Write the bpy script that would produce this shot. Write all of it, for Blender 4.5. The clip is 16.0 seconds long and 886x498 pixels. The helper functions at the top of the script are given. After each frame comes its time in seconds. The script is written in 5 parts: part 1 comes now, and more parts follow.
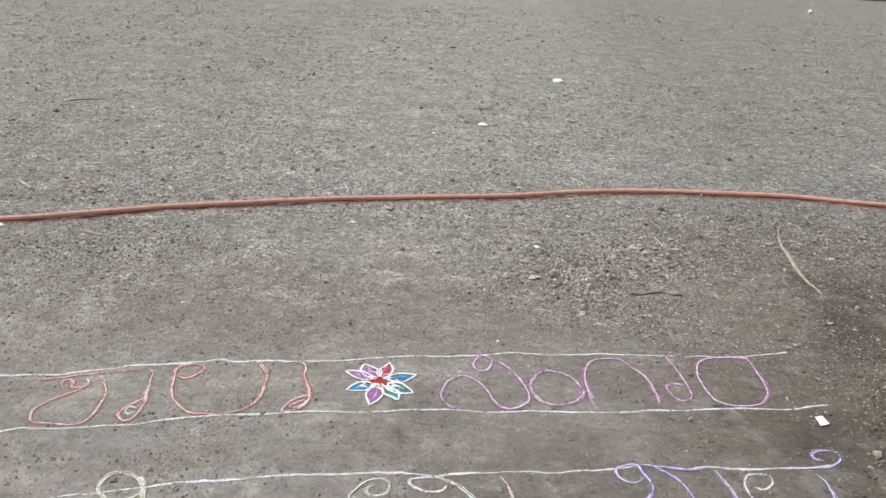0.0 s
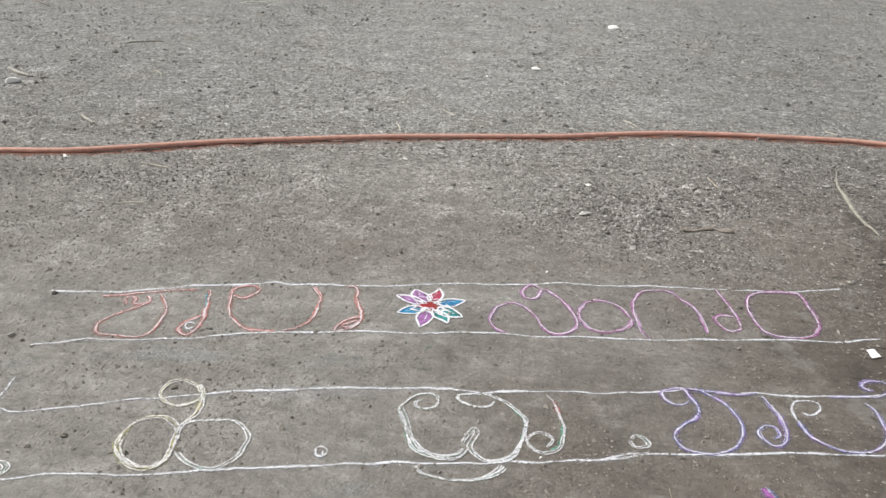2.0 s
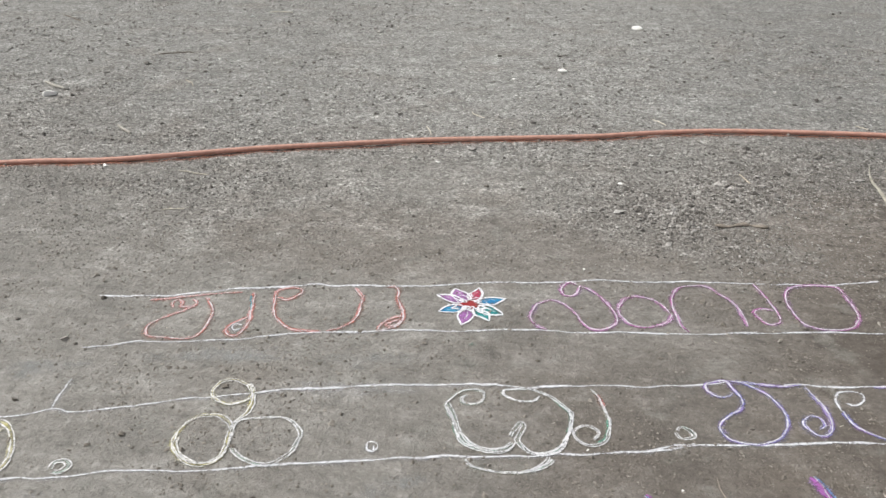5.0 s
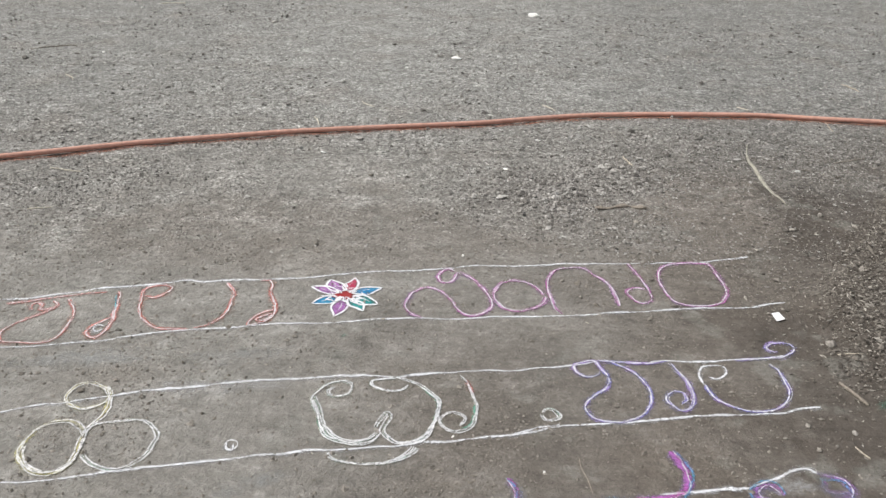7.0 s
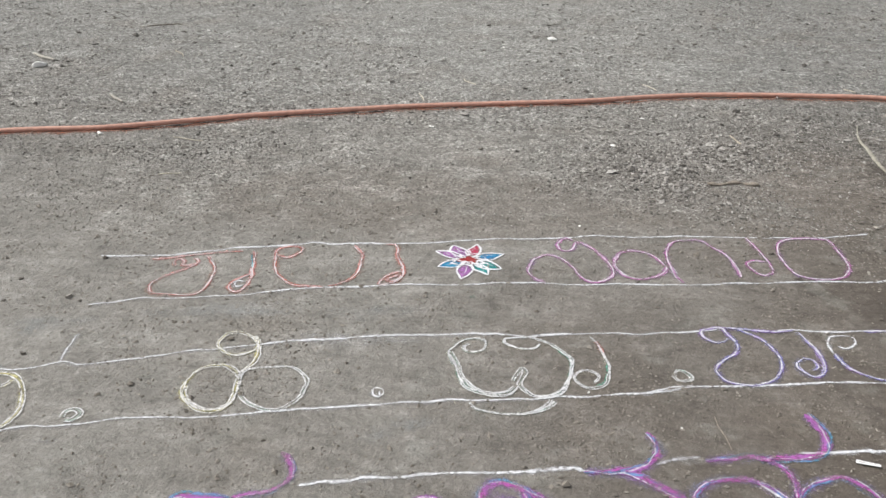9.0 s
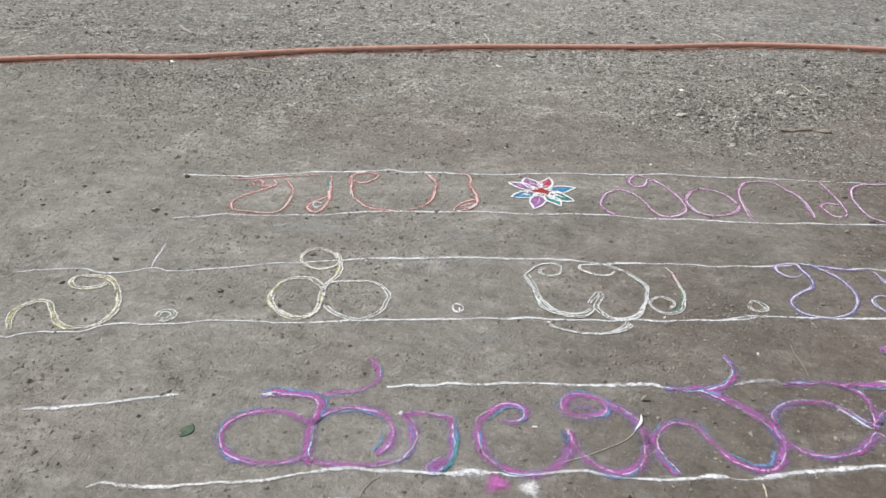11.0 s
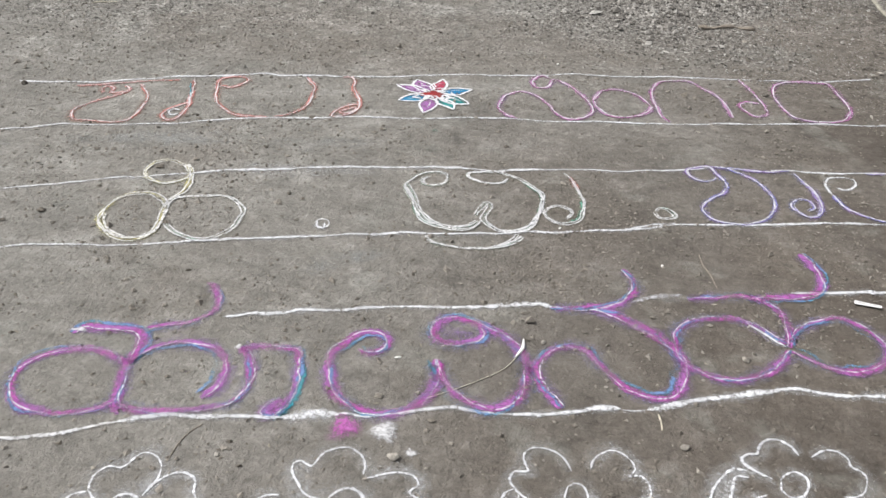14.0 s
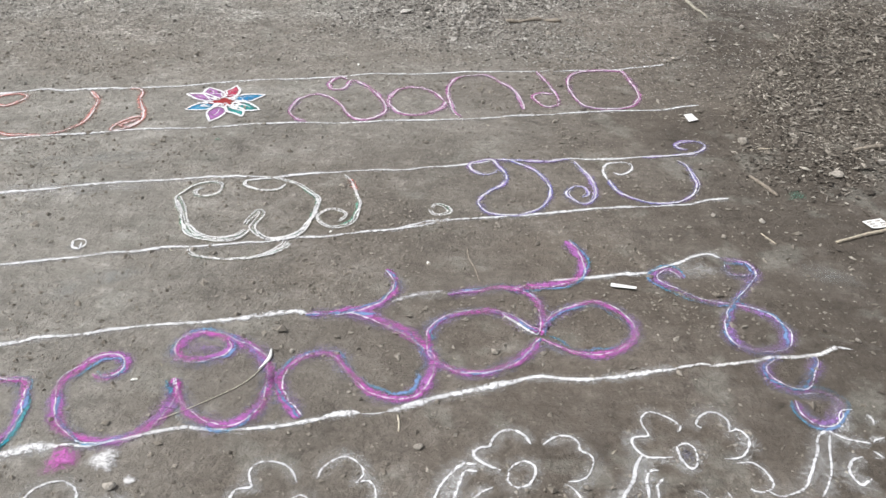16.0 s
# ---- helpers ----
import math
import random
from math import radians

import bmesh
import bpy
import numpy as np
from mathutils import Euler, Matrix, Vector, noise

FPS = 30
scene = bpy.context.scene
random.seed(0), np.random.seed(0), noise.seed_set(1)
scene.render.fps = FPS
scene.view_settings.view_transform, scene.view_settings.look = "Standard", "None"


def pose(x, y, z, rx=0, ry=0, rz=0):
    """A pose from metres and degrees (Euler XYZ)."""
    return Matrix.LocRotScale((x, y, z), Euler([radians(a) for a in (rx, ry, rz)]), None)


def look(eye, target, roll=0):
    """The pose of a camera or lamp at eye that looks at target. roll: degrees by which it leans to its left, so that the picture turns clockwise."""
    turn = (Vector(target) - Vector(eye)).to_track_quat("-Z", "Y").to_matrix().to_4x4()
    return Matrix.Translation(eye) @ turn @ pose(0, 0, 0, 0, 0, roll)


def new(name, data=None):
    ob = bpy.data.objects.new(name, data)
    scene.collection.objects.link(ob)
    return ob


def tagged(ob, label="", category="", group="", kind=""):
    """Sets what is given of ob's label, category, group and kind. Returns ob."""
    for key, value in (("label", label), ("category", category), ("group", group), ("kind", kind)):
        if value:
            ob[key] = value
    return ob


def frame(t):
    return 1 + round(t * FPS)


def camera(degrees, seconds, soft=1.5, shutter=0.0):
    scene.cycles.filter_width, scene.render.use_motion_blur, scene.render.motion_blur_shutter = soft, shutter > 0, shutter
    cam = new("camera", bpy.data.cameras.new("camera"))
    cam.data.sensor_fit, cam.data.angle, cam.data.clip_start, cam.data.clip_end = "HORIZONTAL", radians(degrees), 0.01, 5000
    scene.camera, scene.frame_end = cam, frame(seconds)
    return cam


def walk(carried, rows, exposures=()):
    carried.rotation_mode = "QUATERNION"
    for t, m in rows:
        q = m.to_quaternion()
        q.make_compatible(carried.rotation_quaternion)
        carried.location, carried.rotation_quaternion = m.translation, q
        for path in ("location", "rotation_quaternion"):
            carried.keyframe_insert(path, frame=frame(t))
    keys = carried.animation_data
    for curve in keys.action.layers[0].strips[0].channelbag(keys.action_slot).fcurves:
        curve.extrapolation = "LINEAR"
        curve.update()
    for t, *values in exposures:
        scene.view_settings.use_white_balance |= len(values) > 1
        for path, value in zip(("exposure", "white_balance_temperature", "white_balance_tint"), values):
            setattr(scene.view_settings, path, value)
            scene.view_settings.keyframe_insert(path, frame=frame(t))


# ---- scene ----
cam = camera(53.8, 16.0)
PATH = [
    (0, (0.13, -0.108, 1.374), (-0.006, 1.75, 0.649), 2.3),
    (0.5, (0.135, -0.12, 1.362), (0, 1.735, 0.626), 2.3),
    (1, (0.126, -0.139, 1.331), (-0.023, 1.7, 0.56), 2.1),
    (1.5, (0.129, -0.156, 1.308), (-0.069, 1.662, 0.498), 1.9),
    (2, (0.134, -0.175, 1.293), (-0.106, 1.635, 0.477), 2),
    (2.5, (0.122, -0.218, 1.305), (-0.166, 1.583, 0.483), 2),
    (3, (0.049, -0.24, 1.311), (-0.308, 1.547, 0.489), 1.2),
    (3.2, (0.019, -0.257, 1.314), (-0.366, 1.524, 0.491), 0.8),
    (5.3, (0.119, -0.22, 1.283), (-0.148, 1.593, 0.48), 0.3),
    (5.5, (0.144, -0.214, 1.278), (-0.103, 1.601, 0.475), 0.3),
    (6, (0.187, -0.186, 1.265), (0.052, 1.637, 0.453), 0.6),
    (6.5, (0.253, -0.169, 1.271), (0.16, 1.654, 0.452), 0.9),
    (7, (0.238, -0.178, 1.266), (0.123, 1.642, 0.445), 0.6),
    (7.5, (0.206, -0.186, 1.269), (0.045, 1.627, 0.44), 0),
    (8, (0.164, -0.207, 1.258), (-0.019, 1.599, 0.419), -0),
    (8.5, (0.089, -0.242, 1.242), (-0.107, 1.562, 0.402), 0.3),
    (9, (0.057, -0.3, 1.235), (-0.2, 1.494, 0.389), 0.1),
    (9.2, (0.059, -0.322, 1.234), (-0.235, 1.466, 0.387), 0),
    (11.3, (-0.05, -0.406, 1.125), (-0.377, 1.309, 0.15), 1.1),
    (11.5, (-0.023, -0.385, 1.082), (-0.33, 1.285, 0.025), 1.1),
    (12, (0.019, -0.309, 1.017), (-0.152, 1.333, -0.112), 2.1),
    (12.5, (0.054, -0.248, 0.995), (-0.106, 1.395, -0.135), 1.6),
    (13, (0.086, -0.191, 0.963), (-0.072, 1.472, -0.136), 0.9),
    (13.5, (0.086, -0.148, 0.959), (-0.088, 1.527, -0.12), 0.1),
    (14, (0.086, -0.139, 0.979), (-0.1, 1.544, -0.085), 2.1),
    (14.5, (0.178, -0.099, 0.973), (-0.029, 1.595, -0.069), 2.4),
    (15, (0.272, -0.081, 0.971), (0.117, 1.614, -0.079), 2),
    (15.5, (0.351, -0.086, 0.975), (0.314, 1.614, -0.077), 2),
    (16, (0.373, -0.09, 0.974), (0.404, 1.609, -0.08), 1.9),
]

walk(cam, [(t, look(eye, target, roll)) for t, eye, target, roll in PATH],
     [(0.0, 0.05), (9.0, 0.03), (11.5, -0.01), (13.0, 0.07), (15.0, 0.08), (16.0, 0.20)])

# ---- world and sun: bright, even, overcast daylight ----
SUN_HEIGHT, SUN_TURN = 54.0, -88.0
world = bpy.data.worlds.new("overcast_sky")
scene.world = world
world.use_nodes = True
wn, wl = world.node_tree.nodes, world.node_tree.links
sky = wn.new("ShaderNodeTexSky")
sky.sky_type, sky.sun_disc = "NISHITA", False
sky.sun_elevation, sky.sun_rotation = radians(SUN_HEIGHT), radians(SUN_TURN)
sky.air_density, sky.dust_density, sky.ozone_density = 1.0, 4.0, 1.0
cloud = wn.new("ShaderNodeHueSaturation")
cloud.inputs["Saturation"].default_value = 0.25
wl.new(sky.outputs[0], cloud.inputs["Color"])
wl.new(cloud.outputs[0], wn["Background"].inputs["Color"])
wn["Background"].inputs["Strength"].default_value = 0.128
lamp = bpy.data.lights.new("sun", "SUN")
lamp.energy, lamp.angle, lamp.color = 2.9, radians(9), (1.0, 0.975, 0.94)
sun = new("sun", lamp)
sun.matrix_world = look((4 * math.sin(radians(SUN_TURN)), 4 * math.cos(radians(SUN_TURN)), 4 * math.tan(radians(SUN_HEIGHT))), (0, 0, 0))

# ---- materials ----
def node_mat(name):
    mat = bpy.data.materials.new(name)
    mat.use_nodes = True
    n, l = mat.node_tree.nodes, mat.node_tree.links
    return mat, n, l, n["Principled BSDF"]


def noise_node(n, l, where, scale, detail=4.0, rough=0.55):
    tex = n.new("ShaderNodeTexNoise")
    tex.inputs["Scale"].default_value, tex.inputs["Detail"].default_value = scale, detail
    tex.inputs["Roughness"].default_value = rough
    l.new(where, tex.inputs["Vector"])
    return tex.outputs["Fac"]


def ramp(n, l, fac, a, b, low=0.0, high=1.0):
    r = n.new("ShaderNodeMapRange")
    r.interpolation_type = "SMOOTHSTEP"
    for key, v in (("From Min", a), ("From Max", b), ("To Min", low), ("To Max", high)):
        r.inputs[key].default_value = v
    l.new(fac, r.inputs["Value"])
    return r.outputs["Result"]


def maths(n, l, op, a, b=None):
    m = n.new("ShaderNodeMath")
    m.operation = op
    for i, v in enumerate((a, b)):
        if v is None:
            continue
        if isinstance(v, (int, float)):
            m.inputs[i].default_value = v
        else:
            l.new(v, m.inputs[i])
    return m.outputs[0]


def blend(n, l, fac, a, b):
    m = n.new("ShaderNodeMix")
    m.data_type = "RGBA"
    for sock, v in ((m.inputs["Factor"], fac), (m.inputs["A"], a), (m.inputs["B"], b)):
        if isinstance(v, (int, float)):
            sock.default_value = v
        elif isinstance(v, tuple):
            sock.default_value = (*v, 1.0)
        else:
            l.new(v, sock)
    return m.outputs["Result"]


def bump(n, l, b, height, strength, distance):
    k = n.new("ShaderNodeBump")
    k.inputs["Strength"].default_value, k.inputs["Distance"].default_value = strength, distance
    l.new(height, k.inputs["Height"])
    l.new(k.outputs[0], b.inputs["Normal"])


def cells(n, l, where, scale):
    """A random value and the distance to the heart of each small cell."""
    v = n.new("ShaderNodeTexVoronoi")
    v.inputs["Scale"].default_value = scale
    l.new(where, v.inputs["Vector"])
    sep = n.new("ShaderNodeSeparateColor")
    l.new(v.outputs["Color"], sep.inputs[0])
    return sep.outputs[0], v.outputs["Distance"]


def shade(n, l, c, value):
    """The same earth colour, made lighter or darker by value."""
    h = n.new("ShaderNodeHueSaturation")
    h.inputs["Value"].default_value, h.inputs["Saturation"].default_value = value, 1.0 if value < 1 else 0.85
    l.new(c, h.inputs["Color"])
    return h.outputs[0]


def earth_mat():
    mat, n, l, b = node_mat("trodden_earth")
    pos = n.new("ShaderNodeNewGeometry").outputs["Position"]
    xyz = n.new("ShaderNodeSeparateXYZ")
    l.new(pos, xyz.inputs[0])
    wide, mid = noise_node(n, l, pos, 0.9, 5), noise_node(n, l, pos, 4.0, 7, 0.68)
    fine, grain = noise_node(n, l, pos, 42.0, 6, 0.72), noise_node(n, l, pos, 230.0, 3, 0.7)
    stray = maths(n, l, "MULTIPLY", maths(n, l, "SUBTRACT", wide, 0.5), 2.6)
    # dry pale earth on one side, damp brown earth with side shade painted in by the litter bank, grey grit further out
    damp_dim = maths(n, l, "ADD", maths(n, l, "ADD", xyz.outputs["X"], stray), maths(n, l, "MULTIPLY", xyz.outputs["Y"], -0.40))
    far = maths(n, l, "ADD", xyz.outputs["Y"], stray)
    c = blend(n, l, ramp(n, l, damp_dim, -1.42, 0.42), EARTH_DRY, EARTH_DAMP_DIM)
    c = blend(n, l, ramp(n, l, far, 2.9, 5.2), c, EARTH_GREY)
    bare = maths(n, l, "ADD", xyz.outputs["X"], maths(n, l, "MULTIPLY", stray, 0.3))
    c = blend(n, l, maths(n, l, "MULTIPLY", ramp(n, l, bare, 0.65, 1.25, 0.0, 0.66), ramp(n, l, far, 4.0, 2.9)), c, EARTH_LITTER)
    # darker earth at both margins, two brown patches swept bare
    west = ramp(n, l, bare, -1.25, -2.3, 0.0, 0.22)
    east = maths(n, l, "MULTIPLY", ramp(n, l, bare, 0.2, 1.7, 0.0, 0.5), ramp(n, l, far, 2.7, 3.5))
    c = blend(n, l, maths(n, l, "MAXIMUM", west, east), c, shade(n, l, c, 0.62))
    for px, py, rx, ry, much in ((1.06, 3.12, 0.36, 0.46, 0.75), (-0.45, 2.72, 0.85, 0.40, 0.55), (1.0, 2.55, 0.5, 0.3, 0.4)):
        dx = maths(n, l, "DIVIDE", maths(n, l, "SUBTRACT", bare, px), rx)
        dy = maths(n, l, "DIVIDE", maths(n, l, "SUBTRACT", xyz.outputs["Y"], py), ry)
        away = maths(n, l, "ADD", maths(n, l, "MULTIPLY", dx, dx), maths(n, l, "MULTIPLY", dy, dy))
        c = blend(n, l, ramp(n, l, maths(n, l, "ADD", away, maths(n, l, "MULTIPLY", maths(n, l, "SUBTRACT", mid, 0.5), 2.0)), 1.3, 0.3, 0.0, much), c, EARTH_BROWN)
    c = blend(n, l, ramp(n, l, mid, 0.49, 0.66, 0.0, 0.66), c, shade(n, l, c, 1.40))
    c = blend(n, l, ramp(n, l, mid, 0.47, 0.28, 0.0, 0.50), c, shade(n, l, c, 0.48))
    # pale dusty and greenish-grey blotches where feet and brooms have passed
    c = blend(n, l, ramp(n, l, noise_node(n, l, pos, 6.5, 4, 0.6), 0.54, 0.66, 0.0, 0.34), c, EARTH_PALE)
    c = blend(n, l, ramp(n, l, noise_node(n, l, pos, 2.1, 5, 0.6), 0.50, 0.75, 0.0, 0.38), c, EARTH_RED)
    mottle = noise_node(n, l, pos, 15.0, 6, 0.7)
    c = blend(n, l, ramp(n, l, mottle, 0.50, 0.66, 0.0, 0.58), c, shade(n, l, c, 1.40))
    c = blend(n, l, ramp(n, l, mottle, 0.47, 0.32, 0.0, 0.50), c, shade(n, l, c, 0.48))
    # broom marks
    turn = n.new("ShaderNodeMapping")
    turn.inputs["Rotation"].default_value, turn.inputs["Scale"].default_value = (0, 0, -0.2), (7, 34, 1)
    l.new(pos, turn.inputs["Vector"])
    broom = noise_node(n, l, turn.outputs[0], 1.0, 5, 0.65)
    c = blend(n, l, ramp(n, l, broom, 0.52, 0.72, 0.0, 0.35), c, shade(n, l, c, 1.40))
    c = blend(n, l, ramp(n, l, broom, 0.46, 0.28, 0.0, 0.35), c, shade(n, l, c, 0.48))
    # grit: single grains lighter or darker than the earth, thicker further out
    loose = ramp(n, l, maths(n, l, "ADD", far, maths(n, l, "MULTIPLY", mid, 3.0)), 3.6, 5.6, 0.16, 0.95)
    lumps = None
    for scale, much in ((190.0, 0.85), (95.0, 0.8), (48.0, 0.5)):
        value, dist = cells(n, l, pos, scale)
        light = maths(n, l, "MULTIPLY", ramp(n, l, value, 0.72, 0.98, 0.0, much), loose)
        dark = maths(n, l, "MULTIPLY", ramp(n, l, value, 0.28, 0.04, 0.0, much), loose)
        c = blend(n, l, light, c, shade(n, l, c, 1.75))
        c = blend(n, l, dark, c, shade(n, l, c, 0.48))
        lump = maths(n, l, "MULTIPLY", maths(n, l, "MULTIPLY", maths(n, l, "SUBTRACT", 0.6, dist), value), 30.0 / scale)
        lumps = lump if lumps is None else maths(n, l, "ADD", lumps, lump)
    c = blend(n, l, ramp(n, l, fine, 0.44, 0.28, 0.0, 0.25), c, shade(n, l, c, 0.48))
    c = blend(n, l, ramp(n, l, grain, 0.56, 0.75, 0.0, 0.16), c, shade(n, l, c, 1.75))
    l.new(c, b.inputs["Base Color"])
    b.inputs["Roughness"].default_value = 0.95
    b.inputs["Specular IOR Level"].default_value = 0.2
    hgt = maths(n, l, "ADD", maths(n, l, "MULTIPLY", fine, 0.6), maths(n, l, "MULTIPLY", grain, 0.2))
    hgt = maths(n, l, "ADD", hgt, maths(n, l, "MULTIPLY", mottle, 1.3))
    hgt = maths(n, l, "ADD", hgt, maths(n, l, "MULTIPLY", lumps, loose))
    bump(n, l, b, hgt, 0.9, 0.012)
    return mat


def speckled_mat(name, colours, rough=0.9, scale=140.0, island=True, vary=0.35):
    """Colours picked by the piece, with a fine grain on it."""
    mat, n, l, b = node_mat(name)
    geo = n.new("ShaderNodeNewGeometry")
    pick = geo.outputs["Random Per Island"] if island else n.new("ShaderNodeObjectInfo").outputs["Random"]
    cr = n.new("ShaderNodeValToRGB")
    while len(cr.color_ramp.elements) < len(colours):
        cr.color_ramp.elements.new(0.5)
    for i, c in enumerate(colours):
        cr.color_ramp.elements[i].position = i / max(1, len(colours) - 1)
        cr.color_ramp.elements[i].color = (*c, 1)
    l.new(pick, cr.inputs[0])
    g = noise_node(n, l, geo.outputs["Position"], scale, 5, 0.65)
    hsv = n.new("ShaderNodeHueSaturation")
    l.new(cr.outputs[0], hsv.inputs["Color"])
    l.new(ramp(n, l, g, 0.25, 0.75, 1 - vary, 1 + vary), hsv.inputs["Value"])
    l.new(hsv.outputs[0], b.inputs["Base Color"])
    b.inputs["Roughness"].default_value = rough
    b.inputs["Specular IOR Level"].default_value = 0.25
    bump(n, l, b, g, 0.5, 0.004)
    return mat


def powder_mat(name, main, second, cover=1.0, soft=0.7, ragged=1.0, patchy=0.0):
    """Loose chalk powder: thick in the middle of the stroke, thinning to scattered grains at its sides."""
    mat, n, l, b = node_mat(name)
    uv = n.new("ShaderNodeSeparateXYZ")
    l.new(n.new("ShaderNodeUVMap").outputs[0], uv.inputs[0])
    across = uv.outputs["Y"]
    pos = n.new("ShaderNodeNewGeometry").outputs["Position"]
    grain, clump = noise_node(n, l, pos, 400.0, 3, 0.75), noise_node(n, l, pos, 135.0, 4, 0.7)
    tone = noise_node(n, l, pos, 14.0, 3)
    side = maths(n, l, "ABSOLUTE", across)
    body = maths(n, l, "SUBTRACT", 0.95 * cover, maths(n, l, "MULTIPLY", maths(n, l, "MULTIPLY", side, side), 1.15))
    d = maths(n, l, "ADD", body, maths(n, l, "MULTIPLY", maths(n, l, "SUBTRACT", grain, 0.5), 1.8 * ragged))
    d = maths(n, l, "ADD", d, maths(n, l, "MULTIPLY", maths(n, l, "SUBTRACT", clump, 0.52), 2.2 * ragged))
    d = maths(n, l, "ADD", d, maths(n, l, "MULTIPLY", maths(n, l, "SUBTRACT", tone, 0.5), 1.3 + 3.5 * (1 - ragged)))
    alpha = maths(n, l, "MULTIPLY", ramp(n, l, d, 0.62 - soft * 0.6, 0.62 + soft * 0.6), 0.96)
    if patchy:
        alpha = maths(n, l, "MULTIPLY", alpha, ramp(n, l, noise_node(n, l, pos, 9.0, 3, 0.6), 0.40, 0.58, 1.0 - patchy, 1.0))
    c = blend(n, l, ramp(n, l, tone, 0.42, 0.62), main, second)
    l.new(c, b.inputs["Base Color"])
    b.inputs["Roughness"].default_value = 1.0
    b.inputs["Specular IOR Level"].default_value = 0.1
    bump(n, l, b, maths(n, l, "ADD", grain, clump), 0.35, 0.002)
    clear = n.new("ShaderNodeBsdfTransparent")
    mix = n.new("ShaderNodeMixShader")
    l.new(alpha, mix.inputs[0])
    l.new(clear.outputs[0], mix.inputs[1])
    l.new(b.outputs[0], mix.inputs[2])
    l.new(mix.outputs[0], n["Material Output"].inputs["Surface"])
    return mat


EARTH_DRY, EARTH_DAMP_DIM, EARTH_GREY = (0.236, 0.226, 0.205), (0.124, 0.106, 0.089), (0.234, 0.231, 0.214)
EARTH_PALE = (0.262, 0.262, 0.236)
EARTH_BROWN = (0.190, 0.170, 0.147)
EARTH_LITTER = (0.072, 0.062, 0.052)
EARTH_RED = (0.190, 0.163, 0.135)
earth = earth_mat()
grit = speckled_mat("grit", [(0.08, 0.073, 0.066), (0.19, 0.178, 0.161), (0.26, 0.246, 0.226), (0.32, 0.305, 0.282), (0.46, 0.445, 0.415)])
litter = speckled_mat("bark_litter", [(0.06, 0.052, 0.044), (0.10, 0.088, 0.075), (0.145, 0.129, 0.11), (0.20, 0.18, 0.156), (0.38, 0.355, 0.31)], scale=90.0)
clod = speckled_mat("dry_clod", [(0.155, 0.138, 0.117), (0.21, 0.19, 0.163), (0.28, 0.257, 0.225)])
chaff = speckled_mat("chaff", [(0.20, 0.175, 0.14), (0.32, 0.29, 0.235), (0.48, 0.45, 0.39)])
stone_grey = speckled_mat("grey_stone", [(0.27, 0.25, 0.22), (0.34, 0.315, 0.28), (0.40, 0.375, 0.34)], island=False)
stone_dark = speckled_mat("dark_stone", [(0.135, 0.122, 0.106), (0.20, 0.183, 0.16)], island=False)
stone_white = speckled_mat("white_stone", [(0.80, 0.79, 0.75), (0.86, 0.85, 0.82)], island=False, vary=0.12)
straw = speckled_mat("dry_straw", [(0.44, 0.39, 0.31), (0.54, 0.49, 0.40), (0.62, 0.58, 0.49)], island=False)
bark = speckled_mat("bark", [(0.23, 0.20, 0.165), (0.31, 0.275, 0.23)], island=False)
chaffwood = speckled_mat("barkless_wood", [(0.36, 0.34, 0.30), (0.46, 0.44, 0.39)], island=False)
leaf_dry = speckled_mat("dry_leaf", [(0.30, 0.285, 0.24), (0.32, 0.305, 0.255)], island=False, scale=60.0)
leaf_green = speckled_mat("crushed_leaf", [(0.07, 0.105, 0.07), (0.08, 0.115, 0.08)], island=False, scale=60.0)
leaf_lime = speckled_mat("lime_leaf", [(0.20, 0.23, 0.06), (0.22, 0.25, 0.07)], island=False, scale=60.0)
mound_dark = speckled_mat("mound_dark", [(0.035, 0.03, 0.026), (0.035, 0.03, 0.026)], island=False, scale=12.0)
paper = speckled_mat("paper", [(0.80, 0.80, 0.80), (0.84, 0.83, 0.82)], island=False, scale=25.0, vary=0.06)
ink = speckled_mat("faded_ink", [(0.30, 0.29, 0.28), (0.38, 0.36, 0.34)], island=False)
rubber = speckled_mat("orange_hose", [(0.57, 0.32, 0.25), (0.57, 0.32, 0.25)], rough=0.55, island=False, scale=35.0, vary=0.14)
